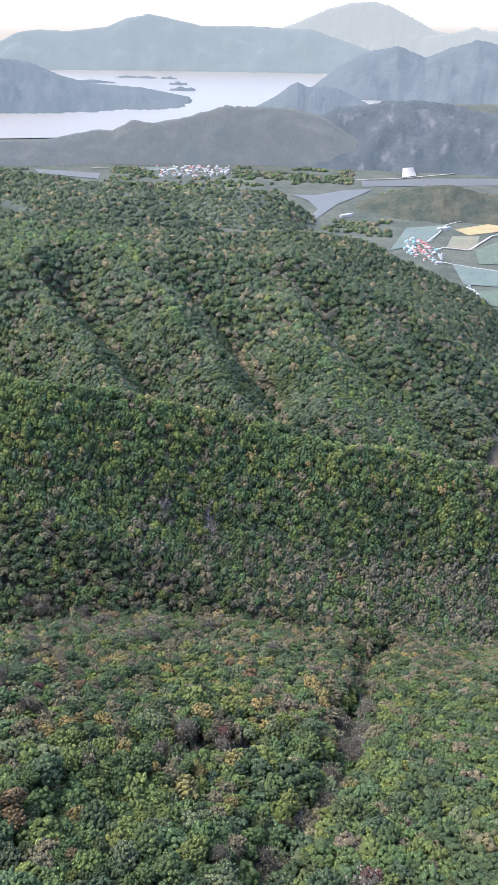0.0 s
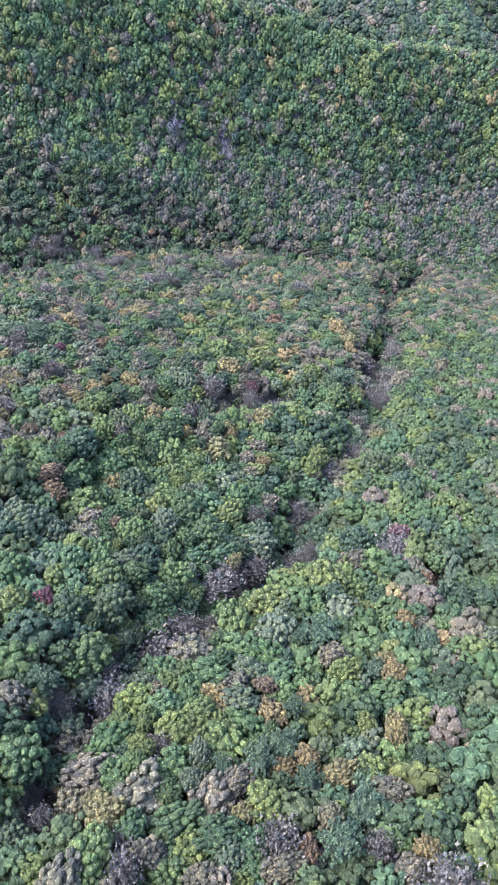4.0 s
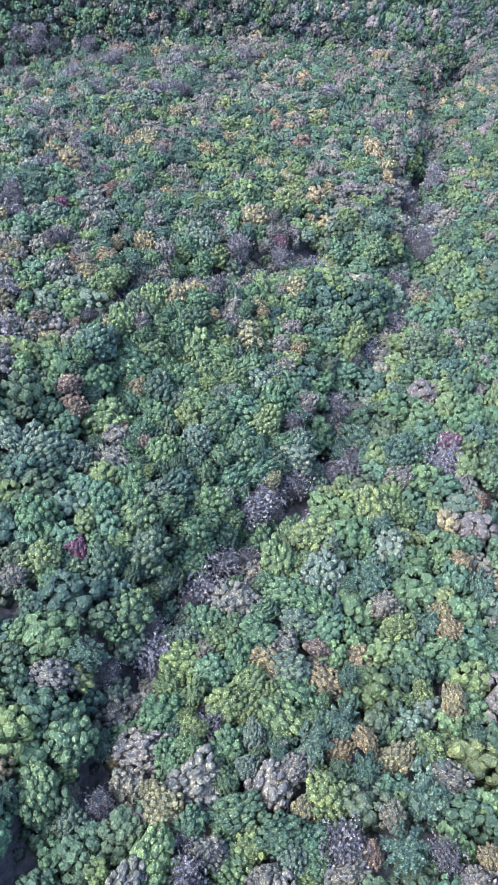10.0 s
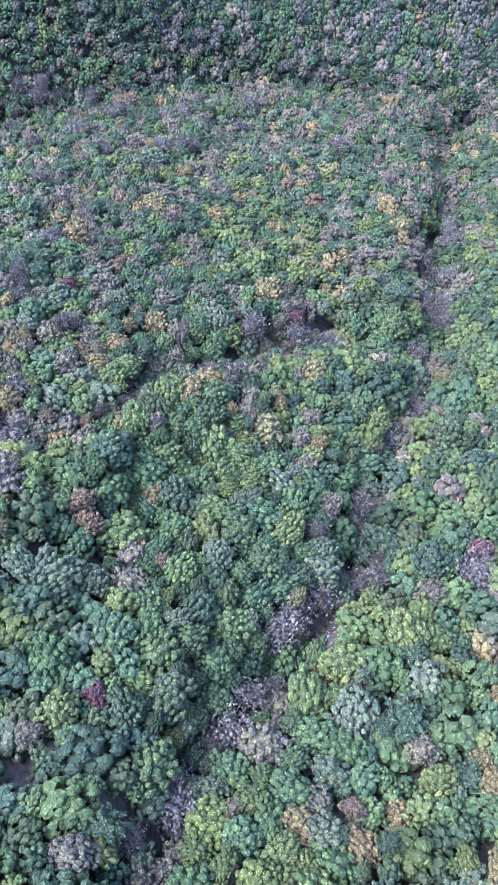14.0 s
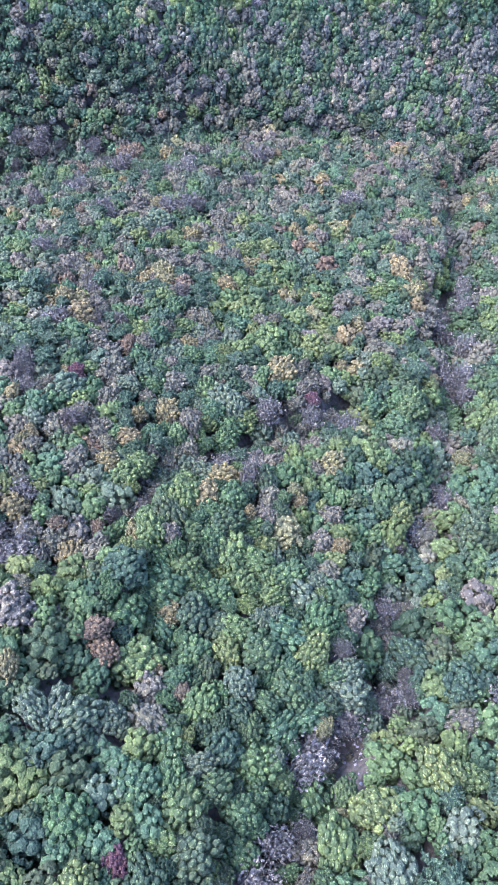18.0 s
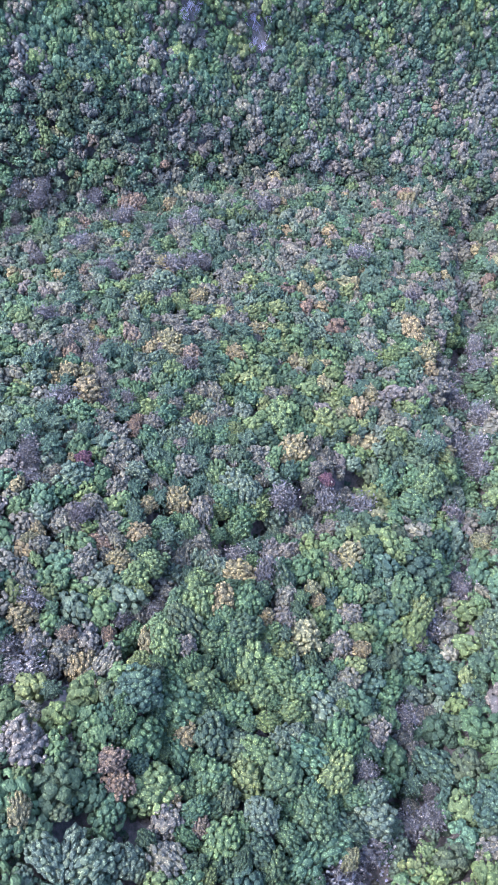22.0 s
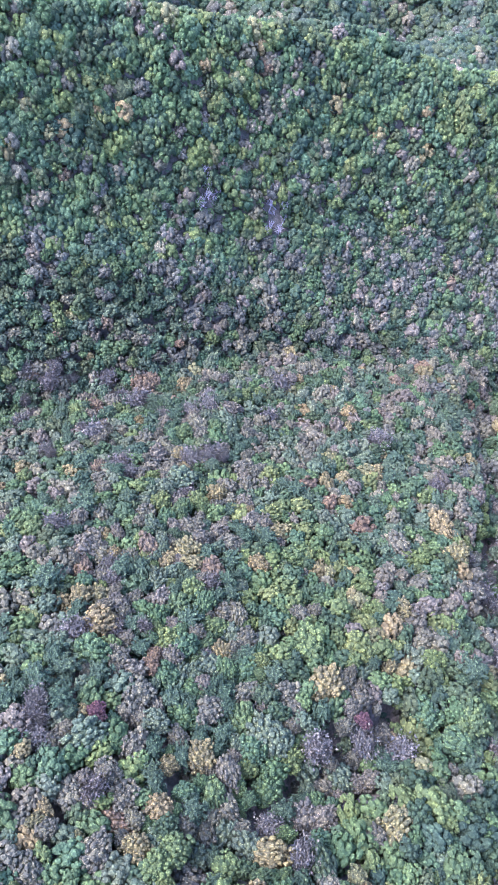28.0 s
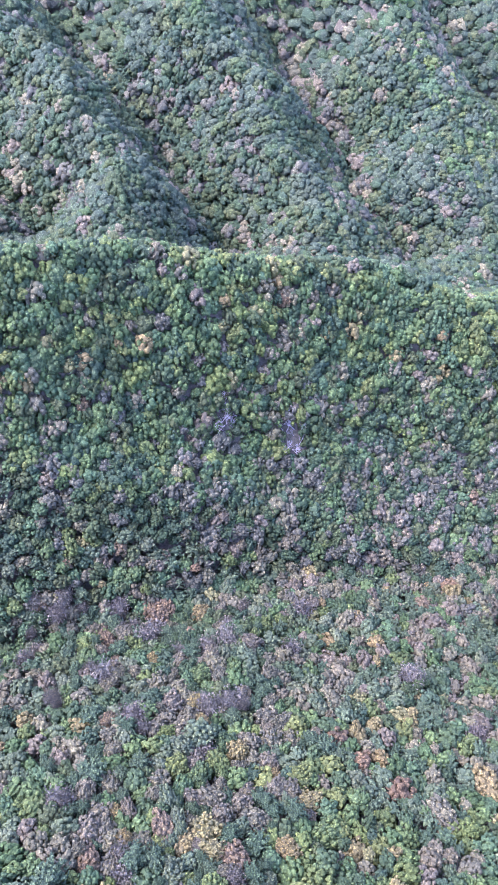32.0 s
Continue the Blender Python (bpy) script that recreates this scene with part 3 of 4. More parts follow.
def mixture(x, y):
    """Which kinds grow where: green under the flight line and on the spur, mixed and fading behind it, bare along the valley, green on the ridge."""
    past = y - float(spur_edge(x))
    bed = float(stream_distance(x, y))
    right = x > float(ramp(y, [100, 163, 195, 222, 248, 300], [4, 30, 39, 42, 54, 62]))
    if bed < 4.5 and y > 60:
        return [("bare", 0.24), ("beige", 0.24), ("pale", 0.2), ("green", 0.24), ("pine", 0.08)]
    if y < 318 and y > 255:
        return [("pine", 0.2), ("beige", 0.27), ("bare", 0.06), ("green", 0.18), ("deep", 0.14), ("yellow", 0.03), ("pale", 0.11), ("orange", 0.01)]
    if y < 318 and right and y > 105:
        return [("green", 0.5), ("deep", 0.22), ("lime", 0.08), ("pale", 0.06), ("beige", 0.09), ("pine", 0.05)]
    if y < 318 and past > 0 and ((x + 15) / 17) ** 2 + ((y - 212) / 22) ** 2 < 1:
        return [("lime", 0.34), ("green", 0.4), ("yellow", 0.08), ("beige", 0.1), ("deep", 0.08)]
    if y < 318 and past > 0 and ((x - 18) / 12) ** 2 + ((y - 181) / 10) ** 2 < 1:
        return [("deep", 0.45), ("green", 0.45), ("lime", 0.1)]
    if y < 318 and past > 0:
        return [("green", 0.2), ("pine", 0.14), ("beige", 0.27), ("lime", 0.11), ("yellow", 0.05), ("bare", 0.03), ("pale", 0.13), ("deep", 0.07), ("orange", 0.01)]
    if y < 318 and y > 60 + 1.05 * (x + 34):
        return [("green", 0.52), ("deep", 0.24), ("lime", 0.11), ("pale", 0.05), ("beige", 0.05), ("yellow", 0.02), ("pine", 0.01)]
    if y > 318 and y < 440:
        high = (float(first_ridge(x, y)) - float(ramp(x, [-130, -27, 47, 130], [50, 32, 15, 5]))) / 75
        if high < 0.35:
            return [("deep", 0.42), ("bare", 0.20), ("beige", 0.14), ("pine", 0.08), ("green", 0.16)]
        if high < 0.7:
            return [("green", 0.40), ("deep", 0.3), ("bare", 0.06), ("lime", 0.10), ("pine", 0.05), ("beige", 0.09)]
        return [("green", 0.46), ("lime", 0.16), ("deep", 0.22), ("yellow", 0.04), ("beige", 0.07), ("pine", 0.05)]
    if y >= 860:
        return [("faint", 0.8), ("deep", 0.1), ("beige", 0.1)]
    if y >= 440 and second_gully(x, y) > 0.62:
        return [("bare", 0.16), ("beige", 0.12), ("deep", 0.58), ("pine", 0.14)]
    if y >= 440 and second_gully(x, y) < 0.02:
        return [("green", 0.22), ("deep", 0.40), ("faint", 0.33), ("beige", 0.05)]
    if y >= 440:
        return [("deep", 0.50), ("faint", 0.36), ("bare", 0.06), ("beige", 0.04), ("pine", 0.04)]
    return [("green", 0.42), ("deep", 0.15), ("lime", 0.13), ("pale", 0.06), ("beige", 0.12), ("pine", 0.07), ("yellow", 0.03), ("bare", 0.02)]


def drawn(rng, x, y):
    q, total = rng.uniform(), 0.0
    kinds = [(hue, share * math.exp(2.6 * noise.noise((x / 13, y / (13 if y < 318 else 34), 7.3 * k)))) for k, (hue, share) in enumerate(mixture(x, y))]
    whole = sum(share for hue, share in kinds)
    for hue, share in kinds:
        total += share / whole
        if q < total:
            return hue
    return kinds[0][0]


rng = np.random.default_rng(7)
CELL, cells, trees = 8.0, {}, []


def free(x, y, r, gap):
    cx, cy = int(x // CELL), int(y // CELL)
    for a in (cx - 1, cx, cx + 1):
        for b in (cy - 1, cy, cy + 1):
            for px, py, pr in cells.get((a, b), ()):
                if (px - x) ** 2 + (py - y) ** 2 < (gap * (pr + r)) ** 2:
                    return False
    return True


def stand(hue, x, y, r):
    cells.setdefault((int(x // CELL), int(y // CELL)), []).append((x, y, r))
    trees.append((hue, x, y, r))


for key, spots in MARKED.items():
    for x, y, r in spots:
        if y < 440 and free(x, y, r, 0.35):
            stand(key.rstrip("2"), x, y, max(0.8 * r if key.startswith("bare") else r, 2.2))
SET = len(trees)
for size, tries in ((5.0, 1200), (4.4, 3000), (3.8, 7000), (3.2, 14000), (2.6, 30000), (2.1, 40000)):
    for x, y, q in zip(rng.uniform(-135, 125, tries), rng.uniform(5, 330, tries), rng.uniform(0.85, 1.2, tries)):
        r = size * q
        if abs(x + 0.1 * y) > 64 + 0.30 * y:
            continue
        if any((x - a) ** 2 + (y - b) ** 2 < (c + 0.5 * r) ** 2 for a, b, c in CLEARINGS):
            continue
        if y > 160 + 0.25 * x and r > 4.3:
            continue
        if free(x, y, r, 0.51):
            stand(drawn(rng, x, y), x, y, r)

# low bushes wherever the ground lies open
bushes = []
for x, y in zip(rng.uniform(-125, 115, 26000), rng.uniform(8, 325, 26000)):
    r = rng.uniform(0.6, 1.5)
    if abs(x + 0.1 * y) > 64 + 0.30 * y:
        continue
    if free(x, y, r, 0.47):
        cells.setdefault((int(x // CELL), int(y // CELL)), []).append((x, y, r))
        bushes.append((("bare", "beige", "pale", "deep", "bare")[int(rng.integers(5))], x, y, r))

# the nearest of each kind are trees of their own, the rest one wood
LIMIT = {"broadleaf_tree": 360, "autumn_tree": 300, "pine_tree": 150, "bare_tree": 130}
used, wood = {}, []
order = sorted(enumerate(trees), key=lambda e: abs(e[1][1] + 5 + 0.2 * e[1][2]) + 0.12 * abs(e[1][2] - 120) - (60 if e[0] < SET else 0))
for number, (hue, x, y, r) in order:
    name = WORDS[hue][0]
    if y < 300 and used.get(name, 0) < LIMIT[name]:
        used[name] = used.get(name, 0) + 1
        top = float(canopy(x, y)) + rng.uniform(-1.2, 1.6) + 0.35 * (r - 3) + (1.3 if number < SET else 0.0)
        z = float(ground_height(x, y)) - 0.3
        plant(hue, int(rng.integers(3)), x, y, z, r, max(2.6, (top - z) / 2.25), rng.uniform(0, 360), rng.uniform(0.82, 1.22))
    else:
        wood.append((hue, x, y, r))


def wood_mesh(name, rows, clumps, tufts, size, needles=3, shapes=8, seed=3, deep=1.4, low=False, stretch=1.0, round_tops=True, spread=0.14, uneven=1.4, rich=1.0):
    """Many trees as one mesh: each with its stem, lobed crown and leaves, and one hue."""
    rng = np.random.default_rng(seed)
    kinds = []
    for k in range(shapes):
        v, f, h = broad_crown(rng, clumps + k % 3, tufts, size, 0.42 * size, 0.9, ROUGH_CAP if round_tops else None, (ICO_V, ICO_F), deep, 3 + k % 4)
        pv, pf, ph = pine_crown(rng, 4, needles, 0.09 if tufts else 0.15)
        sv, sf = stick((0, 0, -1.6), (0, 0, 0.4), 0.08, 0.04, 3)
        kinds.append([(np.concatenate([v, sv]), np.concatenate([f, sf + len(v)]), h), (np.concatenate([pv, sv]), np.concatenate([pf, sf + len(pv)]), ph)])
    vs, q4, q3, cols, n = [], [], [], [], 0
    tops = canopy(np.array([t[1] for t in rows]), np.array([t[2] for t in rows]))
    lows = ground_height(np.array([t[1] for t in rows]), np.array([t[2] for t in rows]))
    for (hue, x, y, r), roof, soil in zip(rows, tops, lows):
        v, f, h = kinds[int(rng.integers(shapes))][hue == "pine"]
        a, o = rng.uniform(0, 6.283), rng.uniform(0.82, 1.22)
        c, s = math.cos(a), math.sin(a)
        top = roof + rng.uniform(-uneven, uneven) + min(0.3 * (r - 3), 0.8)
        tall = r * rng.uniform(0.85, 1.15) * stretch
        if low:
            top = soil + tall * 1.1
        p = np.stack([(v[:, 0] * c * o - v[:, 1] * s / o) * r + x, (v[:, 0] * s * o + v[:, 1] * c / o) * r + y, v[:, 2] * tall + top - 0.95 * tall], 1)
        tint = np.array(HUES[hue][int(rng.integers(len(HUES[hue])))]) * rich * rng.uniform(1 - spread, 1 + spread)
        vs.append(p)
        q4.append(f + n)
        q3.append(h + n)
        cols.append(np.broadcast_to(np.append(tint, 1.0), (len(v), 4)))
        n += len(v)
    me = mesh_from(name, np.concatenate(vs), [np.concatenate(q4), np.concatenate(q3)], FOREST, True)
    at = me.attributes.new("hue", "FLOAT_COLOR", "POINT")
    at.data.foreach_set("color", np.concatenate(cols).astype(np.float32).ravel())
    return me


def scattered(rng, x0, x1, y0, y1, step, size, keep=None):
    rows = []
    for k, y in enumerate(np.arange(y0, y1, step * 0.87)):
        for x in np.arange(x0 + (k % 2) * step / 2, x1, step):
            px, py = x + rng.uniform(-0.4, 0.4) * step, y + rng.uniform(-0.4, 0.4) * step
            if keep is None or keep(px, py):
                rows.append((drawn(rng, px, py), px, py, size * rng.uniform(0.7, 1.3)))
    return rows


tagged(new("wood", wood_mesh("wood", wood, 46, 0, 0.2, 4, spread=0.16, rich=0.88)), "mixed autumn woods that cover the near mountain slope", "forest", kind="stuff")
tagged(new("bushes", wood_mesh("bushes", bushes, 6, 0, 0.5, seed=8, low=True, round_tops=False)), "low grey and fading brush on open ground", "bushes", kind="stuff")
face = [t for t in trees if t[2] >= 330]
face += scattered(rng, -220, 230, 326, 448, 3.0, 3.4, lambda x, y: abs(x) < 70 + 0.30 * y and free(x, y, 1.6, 0.6)
                  and all((x - a) ** 2 + (y - b) ** 2 > (c * 0.8) ** 2 for a, b, c in CLEARINGS))
for hue, x, y, r in face:
    cells.setdefault((int(x // CELL), int(y // CELL)), []).append((x, y, r))
for x, y in zip(rng.uniform(-180, 160, 60000), rng.uniform(285, 436, 60000)):
    if free(x, y, 1.5, 0.5) and all((x - a) ** 2 + (y - b) ** 2 > (c * 0.8) ** 2 for a, b, c in CLEARINGS):
        stand(drawn(rng, x, y), x, y, 2.0)
        face.append((trees[-1][0], x, y, rng.uniform(1.8, 2.6)))
tagged(new("wood", wood_mesh("ridge wood", face, 22, 0, 0.29, 2, seed=4, deep=1.3, stretch=1.3, uneven=0.9, rich=1.1)), "green and fading woods on the steep first ridge", "forest", kind="stuff")
rest = scattered(rng, -330, 300, 449, 590, 3.7, 4.5, lambda x, y: abs(x) < 20 + 0.32 * y)
tagged(new("wood", wood_mesh("spur wood", rest, 15, 0, 0.33, 2, seed=12, deep=1.3, stretch=1.0, spread=0.1, rich=1.1)), "green woods on the lower spurs of the second ridge", "forest", kind="stuff")
rest = scattered(rng, -330, 320, 590, 716, 4.4, 5.2, lambda x, y: abs(x) < 50 + 0.36 * y)
tagged(new("wood", wood_mesh("second wood", rest, 12, 0, 0.42, 2, seed=5, deep=1.3, stretch=0.85, round_tops=False, spread=0.08, rich=1.1)), "dark green woods on the spurs of the second ridge", "forest", kind="stuff")
rest = scattered(rng, -620, 560, 860, 1090, 6.2, 6.8, lambda x, y: abs(x) < 0.45 * y and canopy(x, y) > FLOOR + 8)
rest += scattered(rng, -700, 320, 1300, 1540, 11.0, 9.0, lambda x, y: abs(x) < 0.38 * y and canopy(x, y) > FLOOR + 8)
rest += scattered(rng, -800, 320, 1720, 1950, 14.0, 11.5, lambda x, y: abs(x) < 0.38 * y and canopy(x, y) > FLOOR + 8)
tagged(new("wood", wood_mesh("far wood", rest, 5, 0, 0.6, 1, seed=6, stretch=0.95, round_tops=False, spread=0.06)), "dark green woods on the low ridges beyond", "forest", kind="stuff")

# groves on the valley floor, clear of the water, the fields and the houses
OPEN = [(2.2, 9.0, 1930, 2440), (7.0, 18.5, 2420, 2800), (-15.8, -10.5, 2500, 2790), (10.0, 19.0, 1300, 1985), (12.6, 19.0, 1985, 2300), (-7.2, -1.5, 2540, 2800)]
rest = []
for az, far, q in zip(rng.uniform(-18, 18, 9000), 2750 - 1500 * rng.uniform(0, 1, 9000) ** 1.4, rng.uniform(5.5, 9.5, 9000)):
    x, y = math.sin(radians(az)) * far, math.cos(radians(az)) * far
    if any(a < az < b and c < far < d for a, b, c, d in OPEN) or noise.noise((x / 150, y / 110, 3.1)) + 0.5 * noise.noise((x / 50, y / 40, 8.1)) < -0.05:
        continue
    if float(canopy(x, y)) < FLOOR + 6:
        rest.append((("faint", "deep", "faint", "green", "beige")[int(rng.integers(5))], x, y, q))
tagged(new("wood", wood_mesh("valley wood", rest, 7, 0, 0.55, 1, seed=14, low=True, round_tops=False, spread=0.1)), "dull green groves on the valley floor", "forest", kind="stuff")

# the woods go on at both sides and behind the flight line
rest = scattered(rng, -240, 240, -70, 330, 7.0, 5.2, lambda x, y: y < 2 or abs(x + 0.1 * y) > 67 + 0.30 * y)
tagged(new("wood", wood_mesh("side wood", rest, 12, 0, 0.42, 2, seed=9, round_tops=False)), "green woods beside and behind the flight line", "forest", kind="stuff")

# dead pale trees on the two bare scars of the ridge
DEAD = []
for k in range(4):
    v, f = joined(trunk_pieces(np.random.default_rng(60 + k), 1.0, 0.03, 3, 0.16))
    DEAD.append(mesh_from("trunk", v, [f], PALE_BARK, True))
DEAD_TWIGS = [mesh_from("twigs", *(lambda p: (p[0], [p[1]]))(joined(twig_pieces(np.random.default_rng(70 + k), 12, 0.3, 1.0, 0.012))), PALE_BARK) for k in range(4)]
for cx, cy in ((-21, 357), (-45, 356)):
    for k in range(14):
        x, y = cx + rng.normal(0, 2.4), cy + rng.normal(0, 2.2)
        root = new("dead_tree")
        tall = rng.uniform(4.5, 7.5)
        root.matrix_world = pose(x, y, float(ground_height(x, y)) - 0.2, rng.normal(0, 22), rng.normal(0, 22), rng.uniform(0, 360)) @ Matrix.Diagonal((tall, tall, tall, 1))
        tagged(root, "leaning dead tree with a pale bare trunk", "tree", group="dead trees on the scars")
        part("trunk", DEAD[k % 4], root)
        part("twigs", DEAD_TWIGS[k % 4], root)

# ---- the valley, the lake and the mountains beyond ----


def ray_point(az, el, r):
    a = radians(az)
    return np.array([math.sin(a) * r, math.cos(a) * r, 300 + math.tan(radians(el)) * r])


def near_of(far):
    return far if far < 2800 else 2800 + (far - 2800) * 0.237


def flat_point(az, far, up=1.0):
    r = near_of(far)
    a = radians(az)
    return np.array([math.sin(a) * r, math.cos(a) * r, float(lifted(np.array(r))) + up])


def mountain(label, crest, r, front, back, mat, rough, seed):
    """A range with a crest line, spurs and gullies down to its foot."""
    az = np.linspace(crest[0][0], crest[-1][0], 160)
    el = np.interp(az, [c[0] for c in crest], [c[1] for c in crest])
    foot_z = float(lifted(np.array(r - front))) - 30
    rows = []
    for t in np.linspace(-1, 1, 33):
        rr = r + (front * t if t < 0 else back * t)
        line = []
        for a, e in zip(az, el):
            top = ray_point(a, e, r)
            p = ray_point(a, 0, min(rr, 4960))
            spur = noise.fractal(Vector((a * r * 0.00009 * (90 / rough) + seed + 0.8 * t, t * 2.6, seed)), 0.9, 2.1, 5)
            z = foot_z + (top[2] - foot_z) * (1 - abs(t) ** 1.15)
            p[2] = z + (0.2 * spur * (top[2] - foot_z) * min(1, abs(t) * 2.5) * (1 - abs(t) * 0.6)) + 0.02 * (top[2] - foot_z) * noise.noise(Vector((a * 9, seed, t * 9)))
            line.append(p)
        rows.append(line)
    v = np.array(rows).reshape(-1, 3)
    k = (np.arange(32)[:, None] * 160 + np.arange(159)[None]).ravel()
    me = mesh_from("mountain", v, [np.stack([k, k + 1, k + 161, k + 160], 1)], mat, True)
    return tagged(new("mountain", me), label, "mountain", group="mountains round the lake", kind="structure")


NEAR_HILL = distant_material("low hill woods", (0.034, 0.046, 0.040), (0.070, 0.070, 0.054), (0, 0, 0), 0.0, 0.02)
# from here on, blue-grey colours and emission stand in for hazy air
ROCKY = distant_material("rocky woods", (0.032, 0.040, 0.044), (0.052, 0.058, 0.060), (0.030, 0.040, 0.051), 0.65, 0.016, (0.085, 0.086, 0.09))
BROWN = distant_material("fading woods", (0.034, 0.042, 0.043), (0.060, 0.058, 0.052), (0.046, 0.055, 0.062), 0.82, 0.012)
BLUE = distant_material("far woods in blue haze", (0.038, 0.046, 0.050), (0.052, 0.060, 0.064), (0.046, 0.060, 0.075), 0.82, 0.008)
BLUER = distant_material("far woods in paler haze", (0.036, 0.043, 0.046), (0.050, 0.056, 0.060), (0.088, 0.109, 0.119), 0.84, 0.005)
PALEST = distant_material("mountains in palest haze", (0.036, 0.042, 0.044), (0.046, 0.052, 0.055), (0.128, 0.142, 0.147), 0.88, 0.003)

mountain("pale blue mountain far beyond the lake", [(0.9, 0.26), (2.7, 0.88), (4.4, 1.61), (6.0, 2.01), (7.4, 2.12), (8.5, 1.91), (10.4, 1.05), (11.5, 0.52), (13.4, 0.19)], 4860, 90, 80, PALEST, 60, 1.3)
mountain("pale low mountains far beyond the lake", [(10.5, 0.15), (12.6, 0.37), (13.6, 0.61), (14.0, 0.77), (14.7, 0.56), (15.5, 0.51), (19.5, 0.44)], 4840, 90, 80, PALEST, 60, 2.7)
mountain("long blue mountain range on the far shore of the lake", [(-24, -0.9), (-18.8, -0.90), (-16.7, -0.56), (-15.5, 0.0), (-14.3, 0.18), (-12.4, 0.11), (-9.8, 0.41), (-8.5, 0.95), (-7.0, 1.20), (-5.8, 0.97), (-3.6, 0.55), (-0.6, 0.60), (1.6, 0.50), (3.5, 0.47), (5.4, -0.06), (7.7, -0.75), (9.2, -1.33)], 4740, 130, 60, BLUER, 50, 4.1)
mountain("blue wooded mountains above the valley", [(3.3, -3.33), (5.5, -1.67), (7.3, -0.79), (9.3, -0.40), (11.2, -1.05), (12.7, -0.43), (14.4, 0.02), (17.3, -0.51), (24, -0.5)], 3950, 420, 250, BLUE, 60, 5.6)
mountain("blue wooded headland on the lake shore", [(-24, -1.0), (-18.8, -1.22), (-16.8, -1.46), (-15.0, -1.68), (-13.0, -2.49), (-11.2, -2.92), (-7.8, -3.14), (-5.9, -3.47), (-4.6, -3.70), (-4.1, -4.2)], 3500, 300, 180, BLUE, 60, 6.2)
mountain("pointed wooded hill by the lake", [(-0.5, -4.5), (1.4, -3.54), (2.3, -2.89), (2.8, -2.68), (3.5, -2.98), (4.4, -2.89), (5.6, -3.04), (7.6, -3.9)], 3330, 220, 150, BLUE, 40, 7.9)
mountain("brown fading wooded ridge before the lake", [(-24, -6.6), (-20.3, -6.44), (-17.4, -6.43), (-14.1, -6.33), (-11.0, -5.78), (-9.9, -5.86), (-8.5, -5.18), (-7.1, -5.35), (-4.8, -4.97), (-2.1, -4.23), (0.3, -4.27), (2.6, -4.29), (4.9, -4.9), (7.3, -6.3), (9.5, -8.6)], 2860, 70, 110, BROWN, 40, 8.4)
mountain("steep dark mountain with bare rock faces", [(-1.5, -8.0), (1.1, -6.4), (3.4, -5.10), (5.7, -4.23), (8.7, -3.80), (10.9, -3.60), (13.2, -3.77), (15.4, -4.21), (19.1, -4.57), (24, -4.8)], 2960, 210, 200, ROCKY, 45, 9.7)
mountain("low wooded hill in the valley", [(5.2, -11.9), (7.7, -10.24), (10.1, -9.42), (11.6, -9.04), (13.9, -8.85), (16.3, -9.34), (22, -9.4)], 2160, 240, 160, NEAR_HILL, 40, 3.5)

WATER, wnodes, wlinks, wbsdf = material("still water")
wbsdf.inputs["Base Color"].default_value = (0.15, 0.15, 0.14, 1)
wbsdf.inputs["Roughness"].default_value = 0.42
wnoise, wbump = wnodes.new("ShaderNodeTexNoise"), wnodes.new("ShaderNodeBump")
wnoise.inputs["Scale"].default_value = 0.02
wbump.inputs["Strength"].default_value = 0.15
wlinks.new(wnoise.outputs[0], wbump.inputs["Height"])
wlinks.new(wbump.outputs[0], wbsdf.inputs["Normal"])


RIVER, rnodes, rlinks, rbsdf = material("dark river water")
rripple, rbump = rnodes.new("ShaderNodeTexNoise"), rnodes.new("ShaderNodeBump")
rripple.inputs["Scale"].default_value, rbump.inputs["Strength"].default_value = 0.05, 0.3
rlinks.new(rripple.outputs[0], rbump.inputs["Height"])
rlinks.new(rbump.outputs[0], rbsdf.inputs["Normal"])
rbsdf.inputs["Base Color"].default_value = (0.08, 0.09, 0.092, 1)
rbsdf.inputs["Roughness"].default_value, rbsdf.inputs["Specular IOR Level"].default_value = 0.5, 0.12


def sheet(name, corners, mat, label, category, up=1.0, cuts=1, kind="structure"):
    """A flat patch of the valley floor."""
    pts = [flat_point(a, f, up) for a, f in corners]
    me = mesh_from(name, np.array(pts), [np.arange(len(pts))[None]], mat)
    return tagged(new(name, me), label, category, kind=kind)


def lake(az0, az1, far0, far1):
    v = np.array([[flat_point(a, f, 3.0) for a in np.linspace(az0, az1, 40)] for f in np.linspace(far0, far1, 40)]).reshape(-1, 3)
    k = (np.arange(39)[:, None] * 40 + np.arange(39)[None]).ravel()
    me = mesh_from("water", v, [np.stack([k, k + 1, k + 41, k + 40], 1)], WATER, True)
    return tagged(new("water", me), "pale still lake between the mountains", "lake", kind="structure")


lake(-17.5, 8.5, 3600, 10800)
for az, far, wide, high, seed in ((-5.9, 8695, 0.55, 9, 1), (-5.3, 7703, 0.6, 10, 2), (-5.0, 6904, 0.8, 12, 3), (-8.2, 8846, 1.6, 8, 4), (-12.0, 8000, 2.4, 9, 5)):
    c = flat_point(az, far, 2.0)
    v = np.array([c + np.array([u * wide * 75, w * 40, (high * max(0.0, 1 - u * u - w * w) ** 0.5 * (1 + 0.3 * math.sin(7 * u + seed)) - 1)]) for w in np.linspace(-1, 1, 9) for u in np.linspace(-1, 1, 25)])
    k = (np.arange(8)[:, None] * 25 + np.arange(24)[None]).ravel()
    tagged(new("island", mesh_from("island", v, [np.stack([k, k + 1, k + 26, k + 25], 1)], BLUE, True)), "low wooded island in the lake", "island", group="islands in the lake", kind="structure")

